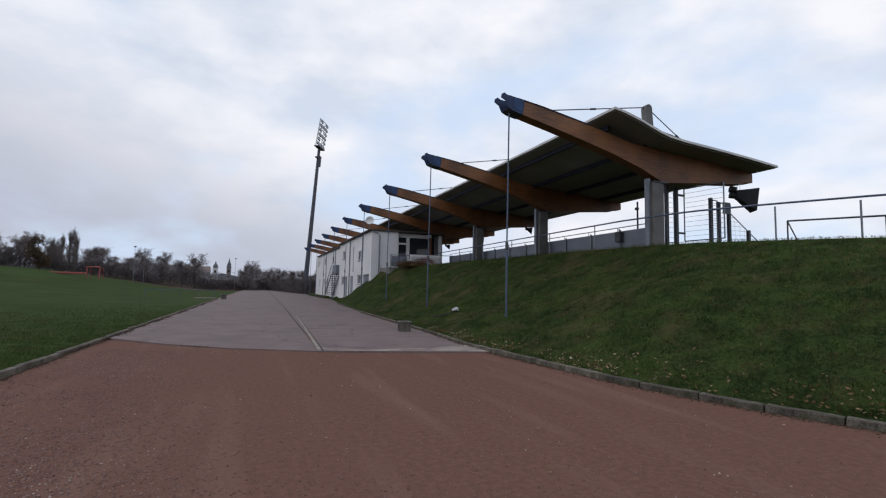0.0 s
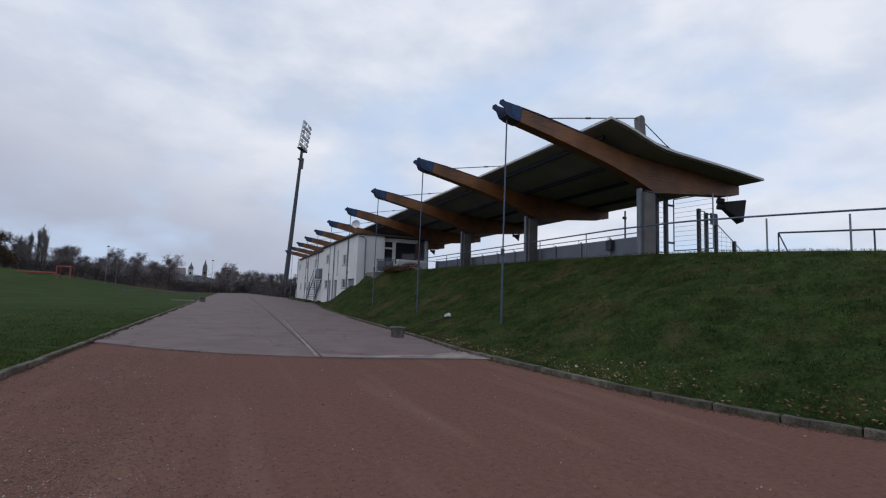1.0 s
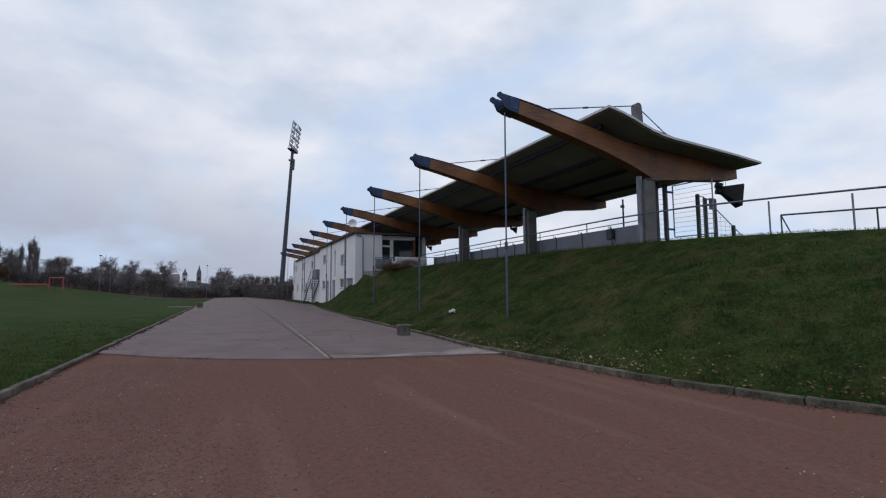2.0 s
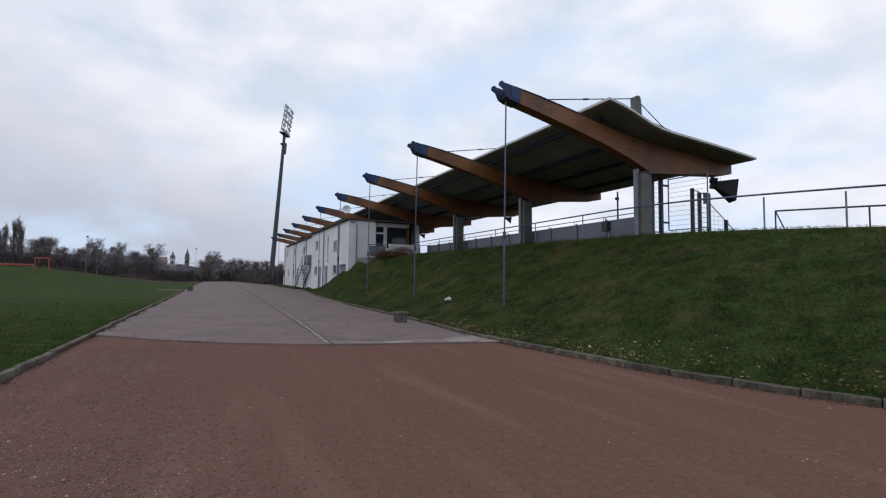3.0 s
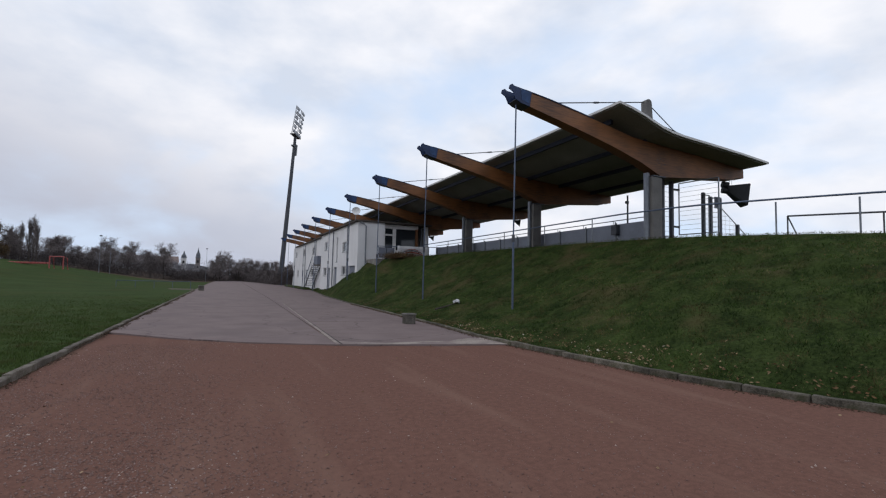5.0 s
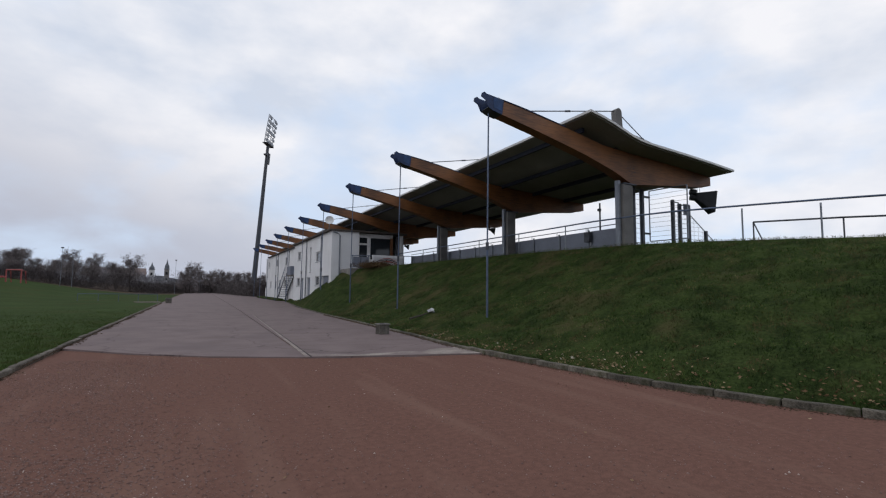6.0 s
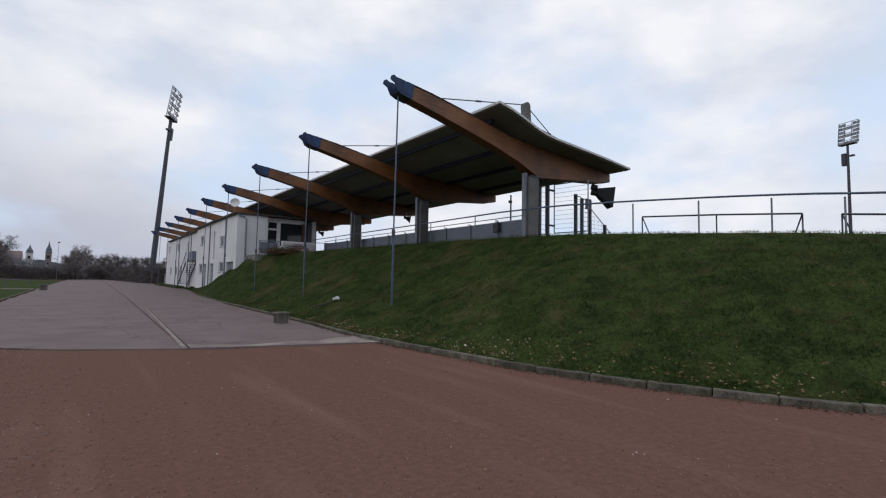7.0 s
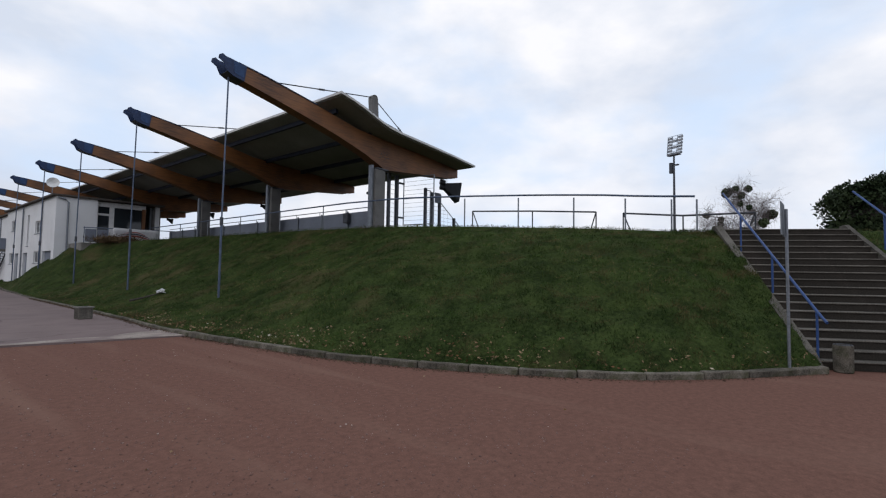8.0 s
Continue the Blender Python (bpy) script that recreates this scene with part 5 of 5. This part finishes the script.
shrub_belt("far_shrubs", [(-75, 112), (-45, 121), (-20, 135), (0, 152), (10, 165), (40, 180)], 3.0, 4.4, 120000, 0.30, M_SHRUB, "dense belt of brown leafless shrubs beyond the field", "shrubs", 3, ground_z)
shrub_belt("hazed_woods", [(-160, 190), (-60, 215), (10, 225), (60, 235), (160, 230)], 6.0, 9.0, 80000, 0.8, M_HAZE_WOODS, "distant woods along the horizon, paled by haze in their colour", "woods", 5, ground_z)
shrub_belt("roadside_shrubs", [(9.5, 92), (9.0, 104), (8.0, 120), (6.5, 140), (4.5, 160)], 2.0, 3.6, 26000, 0.4, M_SHRUB, "dark shrubs along the road's end", "shrubs", 9, ground_z)

# the broad dark tree at the field's edge
ev = thing("broad_tree", (-39.0, 112, gz_at(-39.0, 112) - 0.05), "dark broad tree with clumped withered leaves beside the field", "tree")
segs, tips = grow(5.4, 1.15, 3, 3, 0.15, 0.35, 0.24, 36)
for nm, sel, rad in (("trunk", [q for q in segs if q[4] <= 1], 0.05), ("crown", [q for q in segs if q[4] > 1], 0.022)):
    ob = new(nm, seg_mesh(nm, sel, M_BARK, rad, 4))
    ob.parent = ev
pick = tips[np.random.default_rng(35).choice(len(tips), min(len(tips), 260), replace=False)]
V, T = leaves(pick, 0.12, 0.22, 14, 32)
ob = new("foliage", soup("foliage", V, T, M_DRY))
ob.parent = ev

# tree full of mistletoe behind the bank
mt = thing("mistletoe_tree", (56.5, 6.8, -0.1), "bare tree carrying many dark round mistletoe clumps", "tree")
segs, tips = grow(8.8, 0.95, 3, 3, 0.25, 0.5, 0.22, 47)
for nm, sel, m, r in (("trunk", [s for s in segs if s[4] <= 1], M_BARK, 0.04), ("crown", [s for s in segs if s[4] > 1], M_TWIG, 0.011)):
    ob = new(nm, seg_mesh(nm, sel, m, r, 4))
    ob.parent = mt
V, T = leaves(tips, 0.55, 0.3, 3, 43, 0.0, 1.0, 0.014, 0.9)
ob = new("twig_spray", soup("twig_spray", V, T, M_TWIG))
ob.parent = mt
pick = tips[np.random.default_rng(44).choice(len(tips), 22, replace=False)]
for k, c in enumerate(pick):
    bm = nb()
    bmesh.ops.create_icosphere(bm, subdivisions=3, radius=0.26 + 0.04 * (k % 6))
    for v in bm.verts:
        v.co = v.co * (0.72 + 0.5 * random.random()) + Vector(c)
    me = bpy.data.meshes.new("mistletoe")
    bm.to_mesh(me)
    bm.free()
    me.materials.append(M_EVERGREEN)
    ob = new("mistletoe", me)
    ob.parent = mt
bt = copy_thing(protos[1], pose(0, 0, 0))
bt.matrix_basis = pose(66.5, -9.5, -0.1, 0, 0, 50) @ Matrix.Scale(1.75, 4)

# withered low shrub on the crest before the terrace
P[:, 0], P[:, 1], P[:, 2] = P[:, 0] + 10.9, P[:, 1] * 0.7 + 34.9, np.abs(P[:, 2]) + 0.02 + on_bank(10.9, 34.9)
V, T = leaves(P, 0.16, 0.05, 1, 91, 0.0, 1.0, 0.10, 0.3)
dry = thing("withered_shrub", (0, 0, 0), "low withered brown shrub on top of the bank", "shrub")
ob = new("foliage", soup("foliage", V, T, M_DRY))
ob.parent = dry

# clipped evergreen hedge above the stairs
g3 = np.random.default_rng(77)
n = 42000
p = g3.normal(0, 1, (n, 3))
p /= np.linalg.norm(p, axis=1, keepdims=True)
ex = np.abs(p) ** 0.55 * np.sign(p)
ex *= g3.uniform(0.80, 1.0, (n, 1))
HC, HS = np.array([24.0, -4.9, 3.95]), np.array([2.2, 4.4, 1.35])
P = HC + ex * HS + 0.12 * np.sin(ex[:, [1, 2, 0]] * 7) + 0.08 * np.sin(ex[:, [2, 0, 1]] * 15)
P = P[P[:, 2] > 2.6]
V, T = leaves(P, 0.075, 0.03, 1, 78)
hedge = thing("hedge", (0, 0, 0), "tall clipped dark evergreen hedge above the steps", "hedge")
ob = new("foliage", soup("foliage", V, T, M_EVERGREEN))
ob.parent = hedge
bm = nb()
bmesh.ops.create_icosphere(bm, subdivisions=3, radius=1)
for v in bm.verts:
    v.co = Vector([math.copysign(abs(q) ** 0.55, q) * s * 0.80 + c for q, s, c in zip(v.co, HS, HC)])
part("inner_branches", bm, M_BARK, hedge)

# ---------------------------------------------------------------- kerbs
def kerb_run(name, path, length, w, h, label, material, sink=0.08):
    """Single kerb stones laid along a line, each a little out of true."""
    t = thing(name, (0, 0, 0), label, "kerb", kind="structure")
    p = np.array(path, float)
    d = np.concatenate([[0], np.cumsum(np.hypot(*np.diff(p, axis=0).T))])
    meshes = {}
    u = 0.0
    while u < d[-1] - 0.3:
        L = min(length * random.uniform(0.85, 1.12), d[-1] - u)
        x0, y0, x1, y1 = np.interp(u, d, p[:, 0]), np.interp(u, d, p[:, 1]), np.interp(u + L, d, p[:, 0]), np.interp(u + L, d, p[:, 1])
        key, kind = round(L, 1), random.randrange(3)
        if (key, kind) not in meshes:
            bm = nb()
            for k in range(5):
                box(bm, (-key / 2 + 0.006 + (key - 0.012) * k / 5, -w / 2, -sink), (-key / 2 + 0.006 + (key - 0.012) * (k + 1) / 5, w / 2, h))
            bmesh.ops.remove_doubles(bm, verts=bm.verts[:], dist=0.001)
            inner = [f for f in bm.faces if abs(f.normal.x) > 0.9 and abs(f.calc_center_median().x) < key / 2 - 0.02]
            bmesh.ops.delete(bm, geom=inner, context="FACES")
            rim = [e for e in bm.edges if len(e.link_faces) == 2 and e.calc_face_angle(0) > 0.5 and e.verts[0].co.z + e.verts[1].co.z > 0]
            bmesh.ops.bevel(bm, geom=rim, offset=0.014, segments=1, affect="EDGES")
            for v in bm.verts:
                v.co += Vector((random.uniform(-0.004, 0.004), random.uniform(-0.008, 0.008), random.uniform(-0.008, 0.005)))
            me = bpy.data.meshes.new("kerb_stone")
            bm.to_mesh(me)
            bm.free()
            me.materials.append(material)
            meshes[key, kind] = me
        ob = new("kerb_stone", meshes[key, kind])
        ob.parent = t
        c = math.hypot(x1 - x0, y1 - y0) / key
        ob.matrix_basis = Matrix.Translation(((x0 + x1) / 2, (y0 + y1) / 2, random.uniform(-0.012, 0.012))) @ Euler((radians(random.uniform(-3, 3)), radians(random.uniform(-0.8, 0.8)), math.atan2(y1 - y0, x1 - x0) + radians(random.uniform(-0.8, 0.8)))).to_matrix().to_4x4() @ Matrix.Diagonal((c * 0.995, 1, 1, 1))
        u += L
    return t


foot = [(c[0] - 0.07, c[1] - 0.04) for c in BANK_C]
near = [q for q in foot if q[1] < 11.7]
kerb_run("bank_kerb", near, 0.92, 0.14, 0.105, "worn grey kerb stones at the foot of the bank", M_KERB)
kerb_run("road_kerb", [q for q in foot if 11.6 < q[1] < 60], 0.98, 0.10, 0.085, "low mossy kerb stones between road and bank", M_KERB)
kerb_run("field_kerb", [(KERB_X - 0.02, -8), (KERB_X - 0.02, 57.3)], 1.0, 0.12, 0.08, "thin soiled edging stones along the field", M_EDGING)


# ---------------------------------------------------------------- grass, leaves and gravel
def blades(x, y, z, h, w, seed, lean=0.5):
    g = np.random.default_rng(seed)
    n = len(x)
    a = g.uniform(0, 2 * np.pi, n)
    tuft = 0.5 + 0.5 * np.sin(x * 5.3 + 1.7 * np.sin(y * 3.1)) * np.sin(y * 4.7 + 1.3 * np.sin(x * 2.7))
    hh = h * g.uniform(0.45, 1.25, n) * (0.3 + 1.35 * tuft)
    ww = w * g.uniform(0.7, 1.3, n)
    lx, ly = g.normal(0, lean, n) * hh, g.normal(0, lean, n) * hh
    dx, dy = np.cos(a) * ww, np.sin(a) * ww
    V = np.stack([np.stack([x - dx, y - dy, z - 0.01], 1), np.stack([x + dx, y + dy, z - 0.01], 1), np.stack([x + lx, y + ly, z + hh], 1)], 1).reshape(-1, 3)
    return V, np.arange(n * 3).reshape(-1, 3)


def along_foot(g, n):
    """Rows of the bank at random places along its foot."""
    u = g.uniform(0, len(BANK_C) - 1.001, n)
    i = u.astype(int)
    return BANK_C[i] + (BANK_C[i + 1] - BANK_C[i]) * (u - i)[:, None]


def bank_samples(curves, n, seed, near=None):
    g = np.random.default_rng(seed)
    u, s = g.uniform(0, len(curves) - 1.001, n), g.uniform(0, 1.02, n)
    if near is not None:
        keep = near(curves[u.astype(int), 1], g.uniform(0, 1, n))
        u, s = u[keep], s[keep]
    i = u.astype(int)
    c = curves[i] + (curves[i + 1] - curves[i]) * (u - i)[:, None]
    return bank_point(c, s)


x, y, z = bank_samples(BANK_C, 520000, 101, lambda yy, r: r < np.clip(1.25 - yy / 34, 0.08, 1.0))
V, T = blades(x, y, z, 0.058, 0.006, 102, 0.75)
tagged(new("bank_grass", soup("bank_grass", V, T, M_BLADE)), "rough tufty grass covering the bank", "grass", kind="stuff")
x, y, z = bank_samples(BANK2_C, 40000, 103)
V, T = blades(x, y, z, 0.07, 0.006, 104)
tagged(new("south_grass", soup("south_grass", V, T, M_BLADE)), "rough grass beyond the stairs", "grass", kind="stuff")
g4 = np.random.default_rng(105)
n = 230000
yy = 4 + 46 * g4.uniform(0, 1, n) ** 2.0
ok = g4.uniform(0, 1, n) < 1 - smooth01((yy - 14) / 34)
yy, n = yy[ok], int(ok.sum())
xx = KERB_X - 0.06 - (1.0 + yy * 0.55) * g4.uniform(0, 1, n) ** 1.2
V, T = blades(xx, yy, field_z(xx, yy), 0.05, 0.007, 106)
tagged(new("field_grass", soup("field_grass", V, T, M_BLADE2)), "short green blades of the sports field", "grass", kind="stuff")

gk = np.random.default_rng(131)
n = 24000
c = along_foot(gk, n)
ok = c[:, 1] < 22
c, n = c[ok], int(ok.sum())
x, y, z = bank_point(c + gk.normal(0, 0.012, c.shape) * np.array([1, 1, 1, 1, 0]), np.abs(gk.normal(0, 0.022, n)))
x, y = x + 0.045, y + 0.03
V, T = blades(x, y, z, 0.06, 0.006, 132, 0.9)
tagged(new("kerb_grass", soup("kerb_grass", V, T, M_BLADE)), "longer grass leaning over the kerb stones", "grass", kind="stuff")

# fallen leaves: thick along the kerb, sparse up the slope
x, y, z = bank_samples(BANK_C, 30000, 111)
gl = np.random.default_rng(112)
dist = np.array([np.min(np.hypot(BANK_C[::2, 0] - a, BANK_C[::2, 1] - b)) for a, b in zip(x, y)])
keep = (gl.uniform(0, 1, len(x)) < 0.008 + 0.55 * np.exp(-dist / 0.4) * (0.35 + 0.65 * (np.sin(y * 2.1 + x) > 0)) + 0.012) & (y < 30)
V, T = leaves(np.stack([x, y, z + 0.05], 1)[keep], 0.021, 0.02, 1, 113, 0.6)
tagged(new("fallen_leaves", soup("fallen_leaves", V, T, M_LEAFLIT)), "pale and brown fallen leaves in the grass", "leaves", kind="stuff")
n = 4600
c = along_foot(gl, n)
ok = (c[:, 1] < 17) & (gl.uniform(0, 1, n) < 0.45 + 0.55 * (np.sin(c[:, 1] * 1.9 + c[:, 0]) > 0.1))
c = c[ok]
x, y, z = bank_point(c, np.abs(gl.normal(0, 0.045, len(c))))
V, T = leaves(np.stack([x, y, z + 0.05], 1), 0.031, 0.02, 1, 115, 0.6)
tagged(new("kerb_leaves", soup("kerb_leaves", V, T, M_LEAFLIT)), "pale dead leaves caught in the grass behind the kerb", "leaves", kind="stuff")
n = 110
xx, yy = gl.uniform(-4.1, 6.5, n), gl.uniform(1.5, 12.5, n)
V, T = leaves(np.stack([xx, yy, np.full(n, 0.02)], 1), 0.017, 0.004, 1, 114, 0.85, 1.0, 0.6)
tagged(new("track_leaves", soup("track_leaves", V, T, M_LEAFLIT)), "a few dry leaves lying on the cinder", "leaves", kind="stuff")

n = 230000
gg = np.random.default_rng(121)
rr, aa = 2.0 + 11.5 * gg.uniform(0, 1, n) ** 1.1, gg.uniform(radians(-8), radians(118), n)
xx, yy = -0.6 + rr * np.sin(aa - radians(25)), 0.4 + rr * np.cos(aa - radians(25))
left = np.exp(-((xx + 3.0) / 1.9) ** 2)
ok = (xx > KERB_X + 0.08) & (yy < 12.5 - 0.32 * (xx - 1.3) + gg.exponential(0.16, n)) & (xx < 5.5) & (gg.uniform(0, 1, n) < 0.10 + 0.95 * left * (0.35 + 0.65 * (np.sin(xx * 2.3 + 1.7 * np.sin(yy * 1.1)) * np.sin(yy * 1.9 + xx) > -0.25)))
xx, yy = xx[ok], yy[ok]
n = len(xx)
sz = np.minimum(0.0060 * np.exp(gg.normal(0, 0.42, n)) * (1 + 0.35 * np.exp(-((xx + 2.6) / 1.8) ** 2)), 0.0145)
oct_v = np.array([(1, 0, 0), (0, 1, 0), (-1, 0, 0), (0, -1, 0), (0, 0, 0.8), (0, 0, -0.8)], float)
oct_f = np.array([(0, 1, 4), (1, 2, 4), (2, 3, 4), (3, 0, 4), (1, 0, 5), (2, 1, 5), (3, 2, 5), (0, 3, 5)])
V = oct_v[None] * sz[:, None, None] * gg.uniform(0.6, 1.3, (n, 6, 1))
V = V + np.stack([xx, yy, cinder_z(xx, yy) + sz * 0.12], 1)[:, None, :]
T = (oct_f[None] + (np.arange(n) * 6)[:, None, None]).reshape(-1, 3)
tagged(new("gravel", soup("gravel", V.reshape(-1, 3), T, M_PEBBLE)), "loose fine gravel scattered over the cinder", "gravel", kind="stuff")

# soil and leaf crumbs gathered along the kerbs and the seam of the road
gs = np.random.default_rng(141)
n = 8000
yy = 1.0 + 54 * gs.uniform(0, 1, n) ** 1.7
xx = KERB_X + 0.03 + np.abs(gs.normal(0, 0.055, n)) * (0.5 + 1.2 * (np.sin(yy * 1.7) * np.sin(yy * 0.63) > -0.1))
zz = np.where(yy < 12.5, cinder_z(xx, yy), 0.030)
m = 15000
ci = along_foot(gs, m)
ci = ci[ci[:, 1] < 30]
off = np.abs(gs.normal(0, 0.09, len(ci))) + 0.16
bx, by = ci[:, 0] - off * 0.85, ci[:, 1] - off * 0.45
xx, yy, zz = np.concatenate([xx, bx]), np.concatenate([yy, by]), np.concatenate([zz, np.where(by < 11.5, cinder_z(bx, by), 0.032)])
n = len(xx)
sz = np.minimum(0.0075 * np.exp(gs.normal(0, 0.5, n)), 0.022) * (1 + yy / 40)
V = oct_v[None] * sz[:, None, None] * gs.uniform(0.5, 1.4, (n, 6, 1))
V = V * np.array([1, 1, 0.6]) + np.stack([xx, yy, zz + sz * 0.2], 1)[:, None, :]
T = (oct_f[None] + (np.arange(n) * 6)[:, None, None]).reshape(-1, 3)
tagged(new("soil_crumbs", soup("soil_crumbs", V.reshape(-1, 3), T, M_SOIL)), "brown soil and leaf crumbs along the kerb stones", "soil", kind="stuff")
